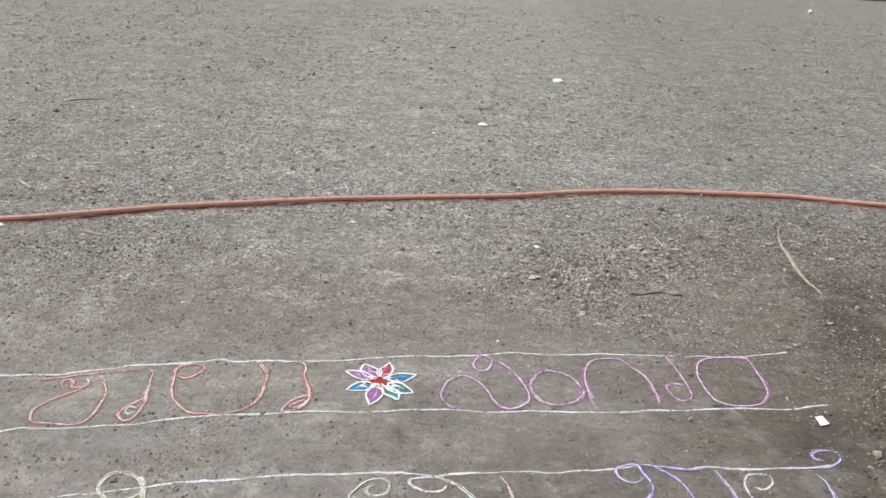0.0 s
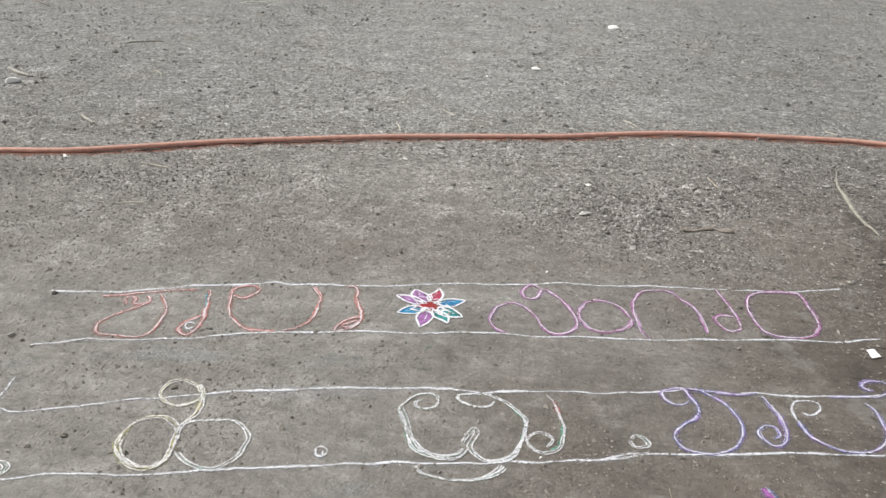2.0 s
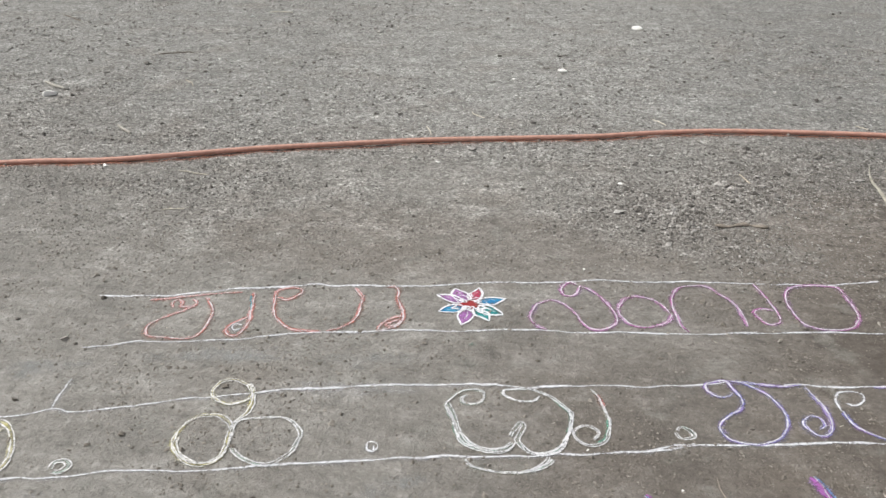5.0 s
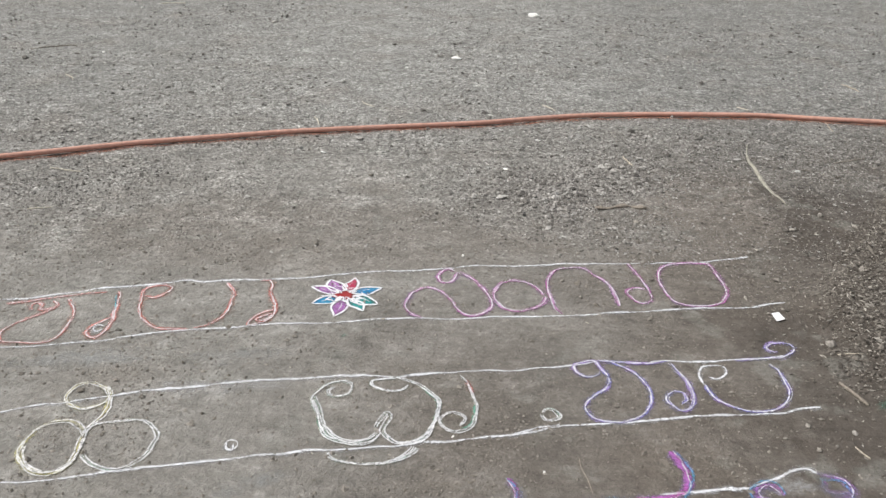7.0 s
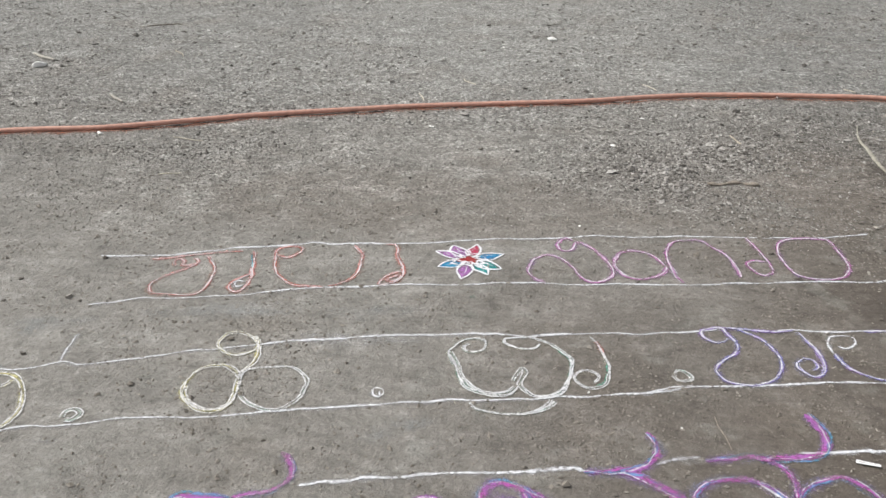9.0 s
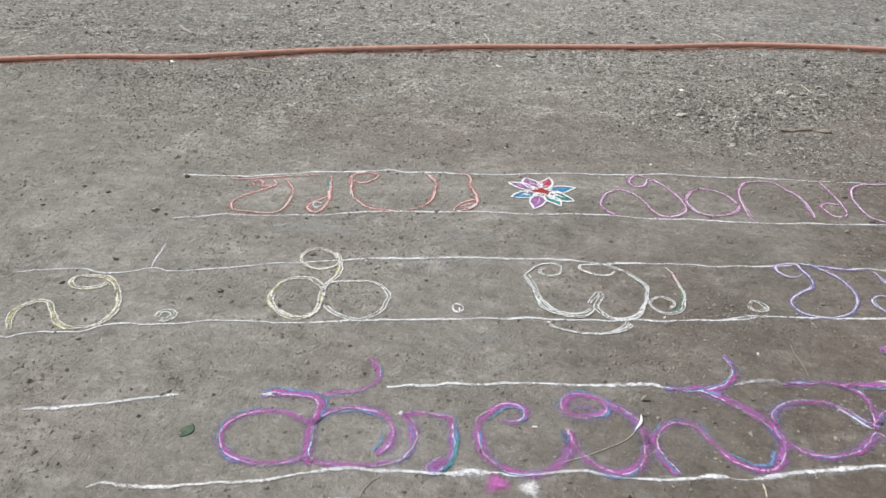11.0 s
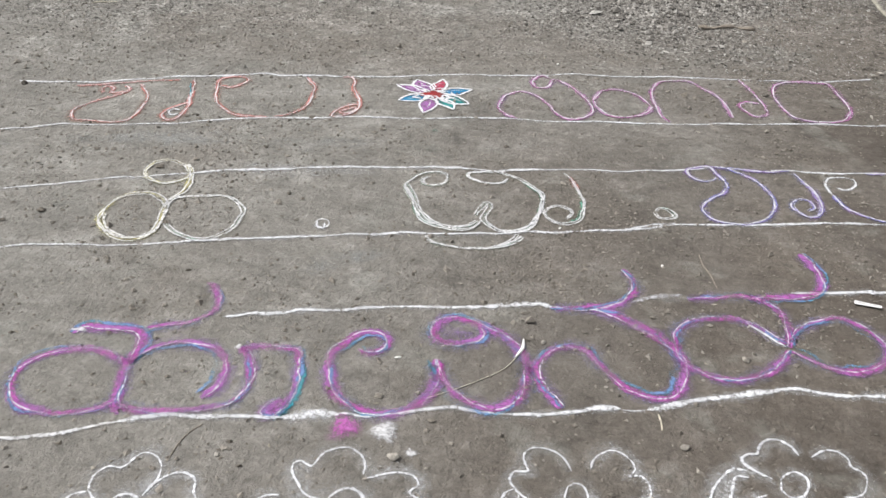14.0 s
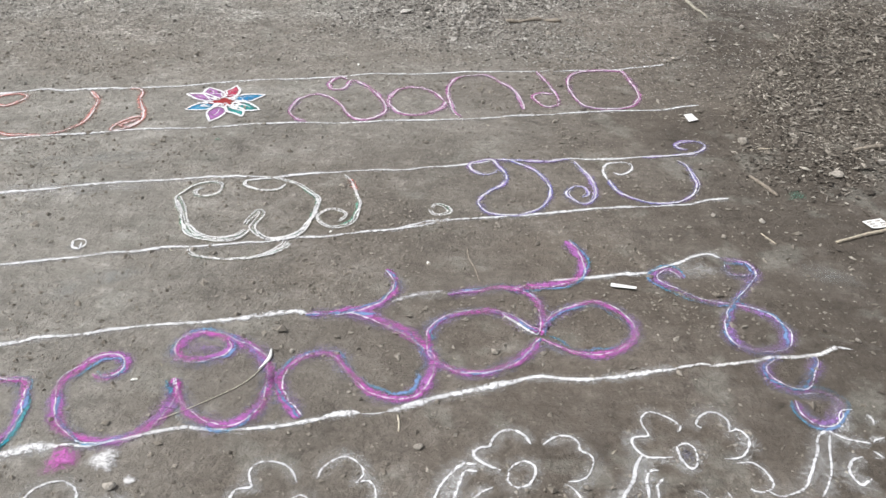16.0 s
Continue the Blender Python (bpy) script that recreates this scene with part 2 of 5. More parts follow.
POWDER = {
    "white": powder_mat("white_powder", (0.80, 0.81, 0.84), (0.68, 0.69, 0.72), 0.98, 0.85, 1.08, 0.25),
    "bright": powder_mat("bright_white_powder", (0.80, 0.81, 0.84), (0.74, 0.75, 0.78), 1.2),
    "streak": powder_mat("white_streak", (0.78, 0.78, 0.82), (0.70, 0.70, 0.74), 0.80, 0.8, 1.1, 0.6),
    "thread": powder_mat("white_thread", (0.78, 0.78, 0.79), (0.66, 0.66, 0.68), 1.0, 0.9, 1.15, 0.3),
    "red": powder_mat("red_powder", (0.56, 0.20, 0.17), (0.56, 0.29, 0.27), 1.05, 1.1, 1.0, 0.25),
    "pink": powder_mat("pink_powder", (0.46, 0.18, 0.38), (0.48, 0.28, 0.45), 1.05, 1.1, 1.0, 0.25),
    "yellow": powder_mat("yellow_powder", (0.58, 0.54, 0.25), (0.60, 0.58, 0.44), 0.92, 1.2, 1.1, 0.5),
    "mint": powder_mat("pale_green_powder", (0.52, 0.55, 0.52), (0.40, 0.52, 0.46), 0.80, 1.2, 1.1, 0.5),
    "blue": powder_mat("blue_violet_powder", (0.27, 0.26, 0.56), (0.37, 0.28, 0.55), 1.0, 1.1, 1.0, 0.2),
    "magenta": powder_mat("magenta_powder", (0.52, 0.11, 0.42), (0.40, 0.15, 0.43), 0.90, 1.3, 0.9, 0.35),
    "violet": powder_mat("violet_powder", (0.42, 0.13, 0.40), (0.30, 0.18, 0.44), 0.62, 1.3, 0.9, 0.65),
    "azure": powder_mat("azure_powder", (0.10, 0.32, 0.46), (0.17, 0.28, 0.50), 0.80, 1.2, 0.9, 0.85),
    "cyan": powder_mat("cyan_powder", (0.05, 0.32, 0.40), (0.09, 0.34, 0.38), 0.95, 1.1),
    "green": powder_mat("green_powder", (0.10, 0.34, 0.22), (0.16, 0.38, 0.30), 0.75, 1.2),
    "skyblue": powder_mat("sky_blue_powder", (0.03, 0.22, 0.45), (0.05, 0.28, 0.46), 1.15, 1.0),
    "teal": powder_mat("teal_powder", (0.03, 0.24, 0.24), (0.05, 0.28, 0.27), 1.15, 1.0),
    "rose": powder_mat("rose_powder", (0.50, 0.06, 0.12), (0.52, 0.10, 0.17), 1.15, 1.0),
    "lilac": powder_mat("lilac_powder", (0.36, 0.15, 0.40), (0.42, 0.20, 0.44), 1.15, 1.0),
    "crimson": powder_mat("crimson_powder", (0.36, 0.02, 0.03), (0.30, 0.05, 0.05), 1.3),
    "dust": powder_mat("white_dust", (0.52, 0.525, 0.53), (0.46, 0.46, 0.46), 0.50, 1.5, 1.0, 0.6),
    "film": powder_mat("pale_dust_film", (0.36, 0.365, 0.355), (0.33, 0.335, 0.325), 0.62, 1.5, 0.9, 0.6),
    "whiteblot": powder_mat("white_blot_powder", (0.78, 0.78, 0.80), (0.70, 0.70, 0.72), 0.95, 1.2),
    "pinkblot": powder_mat("pink_blot_powder", (0.52, 0.14, 0.45), (0.48, 0.20, 0.46), 1.0, 1.4),
    "pinkdust": powder_mat("magenta_dust", (0.38, 0.18, 0.35), (0.30, 0.22, 0.35), 0.60, 1.4, 1.0, 0.4),
    "bluedust": powder_mat("blue_dust", (0.22, 0.24, 0.38), (0.28, 0.20, 0.36), 0.62, 1.4, 1.0, 0.5),
    "reddust": powder_mat("red_dust", (0.42, 0.20, 0.15), (0.36, 0.19, 0.14), 0.50, 1.4, 1.0, 0.4),
    "brickdust": powder_mat("brick_red_dust", (0.40, 0.16, 0.10), (0.32, 0.15, 0.10), 0.72, 1.2, 1.1, 0.4),
    "yellowdust": powder_mat("pale_yellow_dust", (0.46, 0.45, 0.34), (0.42, 0.42, 0.36), 0.42, 1.4, 1.0, 0.5),
    "tealdust": powder_mat("teal_dust", (0.07, 0.20, 0.15), (0.09, 0.20, 0.15), 0.60, 1.4),
}
HALO = {"white": "dust", "yellow": "yellowdust", "mint": "yellowdust", "magenta": "bluedust", "violet": "bluedust", "pink": "pinkdust", "blue": "bluedust", "red": "reddust"}


# ---- the lie of the ground ----
def value_noise(x, y, scale, seed):
    x, y = np.asarray(x, float) * scale + seed * 17.3, np.asarray(y, float) * scale + seed * 9.7
    xi, yi = np.floor(x), np.floor(y)
    fx, fy = x - xi, y - yi
    fx, fy = fx * fx * (3 - 2 * fx), fy * fy * (3 - 2 * fy)

    def corner(a, b):
        v = np.sin(a * 127.1 + b * 311.7 + seed * 74.7) * 43758.5453
        return v - np.floor(v)
    low = corner(xi, yi) * (1 - fx) + corner(xi + 1, yi) * fx
    high = corner(xi, yi + 1) * (1 - fx) + corner(xi + 1, yi + 1) * fx
    return low * (1 - fy) + high * fy - 0.5


def bank(x, y):
    """How much of the litter bank beside the drawings lies at a place, 0 to 1."""
    x, y = np.asarray(x, float), np.asarray(y, float)
    edge = x - (1.13 + 0.12 * (y - 1.85) + 0.24 * (y - 1.85) ** 2) + 0.12 * value_noise(x, y, 7, 5)
    a = np.clip(edge / 0.14, 0, 1)
    b = np.clip((y - 1.72 + 0.2 * value_noise(x, y, 5, 6)) / 0.2, 0, 1)
    c = np.clip((3.8 - y - 0.35 * (x - 1.6) + 0.3 * value_noise(x, y, 3, 7)) / 0.5, 0, 1)
    return a * b * c


def height(x, y):
    x, y = np.asarray(x, float), np.asarray(y, float)
    near = 1.0 / (1.0 + (np.hypot(x, y - 3) / 14.0) ** 4)
    rough = 0.12 + 0.88 * np.clip((y - 2.4) / 0.8, 0, 1)
    h = (0.002 + 0.008 * np.clip((y - 2.6) / 1.2, 0, 1)) * value_noise(x, y, 1.3, 1) + 0.006 * value_noise(x, y, 5, 2) * rough
    h = h + 0.004 * value_noise(x, y, 14, 3) * rough + 0.0003 * value_noise(x, y, 32, 4)
    wild = np.clip((y - 2.75 - 0.1 * x) / 0.4, 0, 1)
    h = h + wild * (0.007 * value_noise(x, y, 19, 9) + 0.004 * value_noise(x, y, 37, 10))
    return h * near + bank(x, y) * (0.028 + 0.02 * value_noise(x, y, 9, 8))


def mesh_from(name, verts, faces, mats, uvs=None, slots=None, smooth=False):
    me = bpy.data.meshes.new(name)
    me.from_pydata([tuple(v) for v in verts], [], faces)
    for m in mats:
        me.materials.append(m)
    if uvs is not None:
        layer = me.uv_layers.new(name="UVMap")
        idx = np.empty(len(me.loops), dtype=np.int32)
        me.loops.foreach_get("vertex_index", idx)
        layer.data.foreach_set("uv", np.asarray(uvs, dtype=np.float32)[idx].ravel())
    if slots is not None:
        me.polygons.foreach_set("material_index", np.asarray(slots, dtype=np.int32))
    if smooth:
        me.polygons.foreach_set("use_smooth", np.ones(len(me.polygons), dtype=bool))
    me.update()
    return me


def part(name, me, parent, label=""):
    ob = new(name, me)
    ob.parent = parent
    return tagged(ob, label)


def axis(parts):
    return np.unique(np.concatenate([np.arange(*p) if len(p) == 3 else np.array(p[0]) for p in parts]))


# one sheet: fine round the drawings, coarse towards the horizon
gx = axis([(-3.0, 3.0, 0.016), (-8, 8.01, 0.25), ([-600, -300, -150, -80, -40, -22, -14, 14, 22, 40, 80, 150, 300, 600],)])
gy = axis([(0.2, 5.0, 0.016), (5.0, 17.01, 0.12), (-4, 0.2, 0.3), ([-600, -300, -120, -50, -22, -10, -6, 19, 23, 30, 45, 80, 150, 300, 600],)])
X, Y = np.meshgrid(gx, gy)
gv = np.stack([X.ravel(), Y.ravel(), height(X, Y).ravel()], 1)
w, hh = len(gx), len(gy)
i = (np.arange(hh - 1)[:, None] * w + np.arange(w - 1)[None, :]).ravel()
gf = np.stack([i, i + 1, i + 1 + w, i + w], 1).tolist()
ground = tagged(new("ground", mesh_from("ground", gv, gf, [earth], smooth=True)), "trodden grey-brown bare earth, swept where the drawings lie", "ground", kind="structure")


# ---- helpers for shapes ----
def spline(points, step):
    """A smooth even line through a few control points."""
    p = np.array(points, float)
    p = np.vstack([2 * p[0] - p[1], p, 2 * p[-1] - p[-2]])
    out = []
    for a, b, c, d in zip(p[:-3], p[1:-2], p[2:-1], p[3:]):
        k = max(2, int(np.linalg.norm(c - b) / step))
        for s in np.arange(k) / k:
            out.append(0.5 * (2 * b + (c - a) * s + (2 * a - 5 * b + 4 * c - d) * s ** 2 + (3 * b - a - 3 * c + d) * s ** 3))
    out.append(p[-2])
    return np.array(out)


rng = np.random.default_rng(7)
layer = [0]


def ribbon_rows(line, width, lift, crown, seed, drift=0.0, lean=0.0, uneven=1.0):
    """Verts, faces and uvs of a low heap of powder along a line."""
    k = len(line)
    tang = np.gradient(line, axis=0)
    tang /= np.linalg.norm(tang, axis=1)[:, None] + 1e-9
    side = np.stack([-tang[:, 1], tang[:, 0]], 1)
    run = np.concatenate([[0], np.cumsum(np.linalg.norm(np.diff(line, axis=0), axis=1))])
    vary = 1 + uneven * (0.9 * value_noise(run, run * 0 + seed, 13, seed % 23) + 0.5 * value_noise(run, run * 0 + seed, 37, seed % 19))
    ends = np.minimum(1, 0.35 + np.minimum(run, run[-1] - run) / 0.018)
    half = 0.5 * width * vary * ends
    if drift or lean:
        line = line + side * (drift * (lean + 2.0 * value_noise(run, run * 0 + seed, 5, seed % 31) + 1.3 * value_noise(run, run * 0 + seed, 23, seed % 13) + 0.8 * value_noise(run, run * 0 + seed, 61, seed % 17)))[:, None]
    line = line + side * (0.40 * min(width, 0.014) * value_noise(run, run * 0, 34, seed % 29) + 0.0035 * value_noise(run, run * 0, 13, seed % 37))[:, None]
    cols = np.array([-1, -0.5, 0, 0.5, 1])
    xy = line[:, None, :] + side[:, None, :] * (half[:, None] * cols[None, :])[:, :, None]
    z = height(xy[..., 0], xy[..., 1]) + lift + crown * (1 - cols ** 2)[None, :]
    verts = np.concatenate([xy, z[..., None]], 2).reshape(-1, 3)
    uv = np.stack([np.repeat(run, 5), np.tile(cols, k)], 1)
    i = (np.arange(k - 1)[:, None] * 5 + np.arange(4)[None, :]).ravel()
    return verts, np.stack([i, i + 5, i + 6, i + 1], 1).tolist(), uv


def stroke(kind, width, points, parent, name="stroke", high=0.0, fine=False):
    """One pull of powder: its body, the fine dust beside it and the paler threads run over it."""
    layer[0] += 1
    lift = 0.0010 + 0.00005 * (layer[0] % 12) + high
    line = spline(points, 0.006)
    outline = name in ("petal", "stem")
    factor = (0.70 if outline else 1.28 if name == "length" else 1.05) if kind == "white" else WIDER.get(kind, 1.35)
    v, f, uv = ribbon_rows(line, width * factor, lift + 0.0007, 0.0006, layer[0], uneven=0.55 if outline else 1.0)
    body = part(name, mesh_from(name, v, f, [POWDER[kind]], uv, None, True), parent)
    if fine:
        return body
    more = []
    if kind in HALO:
        more.append(("dust", HALO[kind], width * (5.2 if outline else 3.0 if kind == "white" else 2.8), -0.0003, 0.002 if outline else 0.0, 0.0))
    if kind in ("magenta", "violet"):
        lean = 0.55 if layer[0] % 2 else -0.55
        more.append(("edge", "azure", width * 0.60, 0.0015, width * 0.55, lean))
        more.append(("streak", "streak", 0.0050, 0.0017, width * 0.34, 0.0))
    elif kind in ("yellow", "mint"):
        more.append(("streak", "thread", 0.0070, 0.0018, width * 0.34, 0.9))
        more.append(("streak", "thread", 0.0062, 0.0019, width * 0.38, -0.8))
    elif kind in ("red", "pink", "blue"):
        more.append(("streak", "thread", 0.0060, 0.0017, width * 0.24, 0.15))
        more.append(("streak", "streak", 0.0036, 0.0018, width * 0.34, -0.5))
    for k, (sub, powder, wide, up, drift, lean) in enumerate(more):
        v, f, uv = ribbon_rows(line, wide, lift + up, 0.0, layer[0] + 51 + 7 * k, drift, lean, 0.5)
        part(sub, mesh_from(sub, v, f, [POWDER[powder]], uv, None, True), body)
    return body


WIDER = {"mint": 1.1, "red": 1.35, "pink": 1.35, "blue": 1.4, "bright": 1.15, "magenta": 1.30, "violet": 1.45}
GROUPS = {"chalk_line": "ruled chalk lines", "chalk_letter": "chalk letters", "chalk_flower": "row of chalk flowers",
          "chalk_vine": "chalk vines between the flowers", "chalk_dot": "chalk full stops"}


def drawing(name, label, category, strokes):
    """A figure laid on the ground in powder, one mesh a stroke."""
    at = np.mean([p for s in strokes for p in s[2]], axis=0)
    top = tagged(new(name), label, category, GROUPS.get(name, ""))
    top.empty_display_size = 0.05
    top.location = (at[0], at[1], 0)
    names = {"chalk_flower": "petal", "chalk_vine": "stem", "chalk_line": "length", "chalk_dot": "ring"}
    for kind, width, points in strokes:
        ob = stroke(kind, width, points, top, names.get(name, "stroke"))
        ob.matrix_parent_inverse = Matrix.Translation((-at[0], -at[1], 0))
    return top


def spill_mesh(cx, cy, rx, ry, kind, seed, turn=0.0, dome=0.002):
    """A round spill of powder, thick in the middle."""
    rings, seg = 6, 26
    verts, uv, faces = [(cx, cy, float(height(cx, cy)) + 0.0015 + dome)], [(0, 0)], []
    for r in range(1, rings + 1):
        for k in range(seg):
            a = 2 * math.pi * k / seg
            q = r / rings * (1 + 0.35 * math.sin(3 * a + seed) * 0.5 + 0.08 * math.sin(7 * a + 2.3 * seed))
            px, py = q * rx * math.cos(a), q * ry * math.sin(a)
            x, y = cx + px * math.cos(turn) - py * math.sin(turn), cy + px * math.sin(turn) + py * math.cos(turn)
            verts.append((x, y, float(height(x, y)) + 0.0015 + dome * (1 - (r / rings) ** 2)))
            uv.append((r / rings * 0.1, r / rings))
    for k in range(seg):
        faces.append((0, 1 + k, 1 + (k + 1) % seg))
        for r in range(rings - 1):
            a, b = 1 + r * seg, 1 + (r + 1) * seg
            faces.append((a + k, b + k, b + (k + 1) % seg, a + (k + 1) % seg))
    return mesh_from("spill", verts, faces, [POWDER[kind]], uv, None, True)


def sweep(name, points, wide, high, mat, sides=8, step=0.02, wobble=0.0, lift=None):
    """A rod with an oval section along a line of (x, y) or (x, y, z above the ground). wide, high: functions of 0 to 1."""
    pts = [(*p, 0.0) if len(p) == 2 else p for p in points]
    line = spline(pts, step)
    t = np.linspace(0, 1, len(line))
    tang = np.gradient(line[:, :2], axis=0)
    tang /= np.linalg.norm(tang, axis=1)[:, None] + 1e-9
    verts, faces = [], []
    for k, (p, d, s) in enumerate(zip(line, tang, t)):
        a, b = wide(s), high(s)
        base = (float(height(p[0], p[1])) if lift is None else lift) + p[2] + b * 0.85
        wob = 1 + wobble * math.sin(k * 2.7) * math.cos(k * 1.3)
        for j in range(sides):
            q = 2 * math.pi * j / sides
            verts.append((p[0] - d[1] * a * wob * math.cos(q), p[1] + d[0] * a * wob * math.cos(q), base + b * wob * math.sin(q)))
    for k in range(len(line) - 1):
        for j in range(sides):
            a, b = k * sides + j, k * sides + (j + 1) % sides
            faces.append((a, b, b + sides, a + sides))
    faces.append(tuple(range(sides))[::-1])
    faces.append(tuple(range((len(line) - 1) * sides, len(line) * sides)))
    return mesh_from(name, verts, faces, [mat], smooth=True)


def rock_mesh(name, mat, seed, flat=0.6, detail=2):
    """A chipped stone, about 1 across."""
    r = random.Random(seed)
    bm = bmesh.new()
    bmesh.ops.create_icosphere(bm, subdivisions=detail, radius=0.5)
    cuts = [(Vector((r.gauss(0, 1), r.gauss(0, 1), r.gauss(0, 1))).normalized(), r.uniform(0.20, 0.40)) for _ in range(10)]
    for v in bm.verts:
        for d, far in cuts:
            over = v.co.dot(d) - far
            if over > 0:
                v.co -= d * over
        v.co *= 1 + 0.10 * noise.noise(v.co * 3.1 + Vector((seed, 0, 0)))
        v.co.z *= flat
    me = bpy.data.meshes.new(name)
    bm.to_mesh(me)
    bm.free()
    me.materials.append(mat)
    return me


def scatter(name, xs, ys, sizes, flats, longs, mat, label, category, sink=0.25, tip=0.35):
    """Many loose bits on the ground, in one mesh."""
    base = np.array([(1, 0, 0), (0, 1, 0), (-1, 0, 0), (0, -1, 0), (0, 0, 1), (0, 0, -1)], float) * 0.5
    tri = np.array([(0, 1, 4), (1, 2, 4), (2, 3, 4), (3, 0, 4), (1, 0, 5), (2, 1, 5), (3, 2, 5), (0, 3, 5)])
    k = len(xs)
    v = base[None] * (1 + rng.uniform(-0.35, 0.35, (k, 6, 3))) + rng.uniform(-0.12, 0.12, (k, 6, 3))
    v = v * np.stack([sizes * longs, sizes, sizes * flats], 1)[:, None, :]
    a, tilt = rng.uniform(0, 2 * np.pi, k), rng.normal(0, tip, k)
    z = v[:, :, 2] * np.cos(tilt)[:, None] + v[:, :, 0] * np.sin(tilt)[:, None] * 0.5
    x = v[:, :, 0] * np.cos(a)[:, None] - v[:, :, 1] * np.sin(a)[:, None]
    y = v[:, :, 0] * np.sin(a)[:, None] + v[:, :, 1] * np.cos(a)[:, None]
    lift = height(xs, ys) + sizes * flats * (0.5 - sink)
    verts = np.stack([x + xs[:, None], y + ys[:, None], z + lift[:, None]], 2).reshape(-1, 3)
    faces = (tri[None] + (np.arange(k) * 6)[:, None, None]).reshape(-1, 3)
    return tagged(new(name, mesh_from(name, verts, faces.tolist(), [mat])), label, category, kind="stuff")



# ---- hose across the yard, half bedded in reddish dust ----
HOSE = [(-4.818, 2.406), (-3.558, 2.842), (-2.540, 3.267), (-2.108, 3.385), (-1.788, 3.531), (-1.453, 3.694), (-1.085, 3.834), (-0.696, 3.972), (-0.284, 4.080), (0.143, 4.191),
        (0.437, 4.305), (0.740, 4.400), (1.043, 4.447), (1.345, 4.473), (1.646, 4.487), (1.927, 4.450), (2.114, 4.433), (2.934, 4.334), (4.596, 3.960)]
hose = tagged(new("garden_hose", sweep("garden_hose", HOSE, lambda s: 0.0125, lambda s: 0.0125, rubber, 12, 0.03, 0.0, 0.004)), "long orange rubber garden hose lying across the bare earth", "hose")
dust = tagged(new("brick_dust"), "thin reddish dust gathered along the hose", "dust")
for off, wd in ((-0.021, 0.046), (-0.034, 0.05), (0.020, 0.036)):
    v, f, uv = ribbon_rows(spline([(x, y + off) for x, y in HOSE], 0.02), wd, 0.0016, 0.0015, 11)
    part("length", mesh_from("length", v, f, [POWDER["brickdust" if off > -0.03 else "reddust"]], uv, None, True), dust)

# ---- small eight-petalled powder star in the top row ----
STAR = (-0.223, 2.244)
star = tagged(new("powder_star"), "eight-petalled star in coloured powder with white outlines and red centre", "flower drawing")
TIPS = [("rose", -0.207, 2.368), ("lilac", -0.286, 2.347), ("lilac", -0.338, 2.298), ("skyblue", -0.316, 2.175),
        ("lilac", -0.230, 2.103), ("teal", -0.146, 2.145), ("teal", -0.107, 2.190), ("skyblue", -0.112, 2.306)]
for kind, tx, ty in TIPS:
    dx, dy = tx - STAR[0], ty - STAR[1]
    far = math.hypot(dx, dy)
    ux, uy = dx / far, dy / far
    wide = 0.021 + 0.006 * rng.random()
    form = ((0.24, 0.0), (0.30, 0.55), (0.52, 1.0), (0.76, 0.62), (1.0, 0.0), (0.76, -0.62), (0.52, -1.0), (0.30, -0.55), (0.24, 0.0))
    rim = [(STAR[0] + ux * far * a - uy * wide * b, STAR[1] + uy * far * a + ux * wide * b) for a, b in form]
    rim = [(x + rng.normal(0, 0.0022), y + rng.normal(0, 0.0022)) for x, y in rim]
    heart = (STAR[0] + ux * far * 0.6, STAR[1] + uy * far * 0.6)
    fill = [(*heart, float(height(*heart)) + 0.0022)] + [(x, y, float(height(x, y)) + 0.0017) for x, y in rim[:-1]]
    petal = part("petal", mesh_from("petal", fill, [(0, k + 1, (k + 1) % 8 + 1) for k in range(8)], [POWDER[kind]], [(0, 0)] + [(0.1, 0.62)] * 8, None, True), star)
    stroke("bright", 0.0092, rim[:5], petal, "outline", 0.001, True)
    stroke("bright", 0.0092, rim[4:], petal, "outline", 0.001, True)
    vein = [(STAR[0] + ux * far * a + uy * 0.005 * math.sin(9 * a), STAR[1] + uy * far * a - ux * 0.005 * math.sin(9 * a)) for a in (0.34, 0.48, 0.62, 0.74)]
    stroke("streak", 0.0060, vein, petal, "vein", 0.0012, True)
part("centre", spill_mesh(STAR[0], STAR[1], 0.046, 0.042, "crimson", 5, 0.3, 0.001), star, "crimson powder heap")
for k in range(12):
    a, r = 0.62 * k - 1.6, 0.030 + 0.03 * (k % 3) / 2
    ring = [(STAR[0] + (r + 0.014 * math.sin(2.6 * q + k)) * math.cos(a + 0.2 * q), STAR[1] + (r + 0.014 * math.sin(2.6 * q + k)) * math.sin(a + 0.2 * q)) for q in range(5)]
    stroke("bright", 0.0062, ring, star, "squiggle", 0.0022, True)

drawing("chalk_line", "thin white chalk powder line ruled above the top row of letters", "ruled line", [
    ("white", 0.013, [(-1.420, 2.103), (-1.345, 2.109), (-1.285, 2.124), (-1.201, 2.135), (-1.128, 2.168), (-1.052, 2.198), (-1.009, 2.223), (-0.926, 2.244), (-0.844, 2.269), (-0.787, 2.289), (-0.756, 2.306), (-0.689, 2.301), (-0.603, 2.319), (-0.513, 2.330)]),
    ("white", 0.011, [(-0.513, 2.330), (-0.371, 2.357), (-0.284, 2.386), (-0.158, 2.419), (-0.029, 2.440), (0.114, 2.475)]),
    ("white", 0.009, [(0.114, 2.475), (0.183, 2.499), (0.268, 2.500), (0.381, 2.515), (0.477, 2.539), (0.552, 2.544), (0.666, 2.554), (0.743, 2.566)]),
    ("white", 0.009, [(0.752, 2.560), (0.839, 2.578), (0.934, 2.586), (1.016, 2.612), (1.129, 2.651)]),])
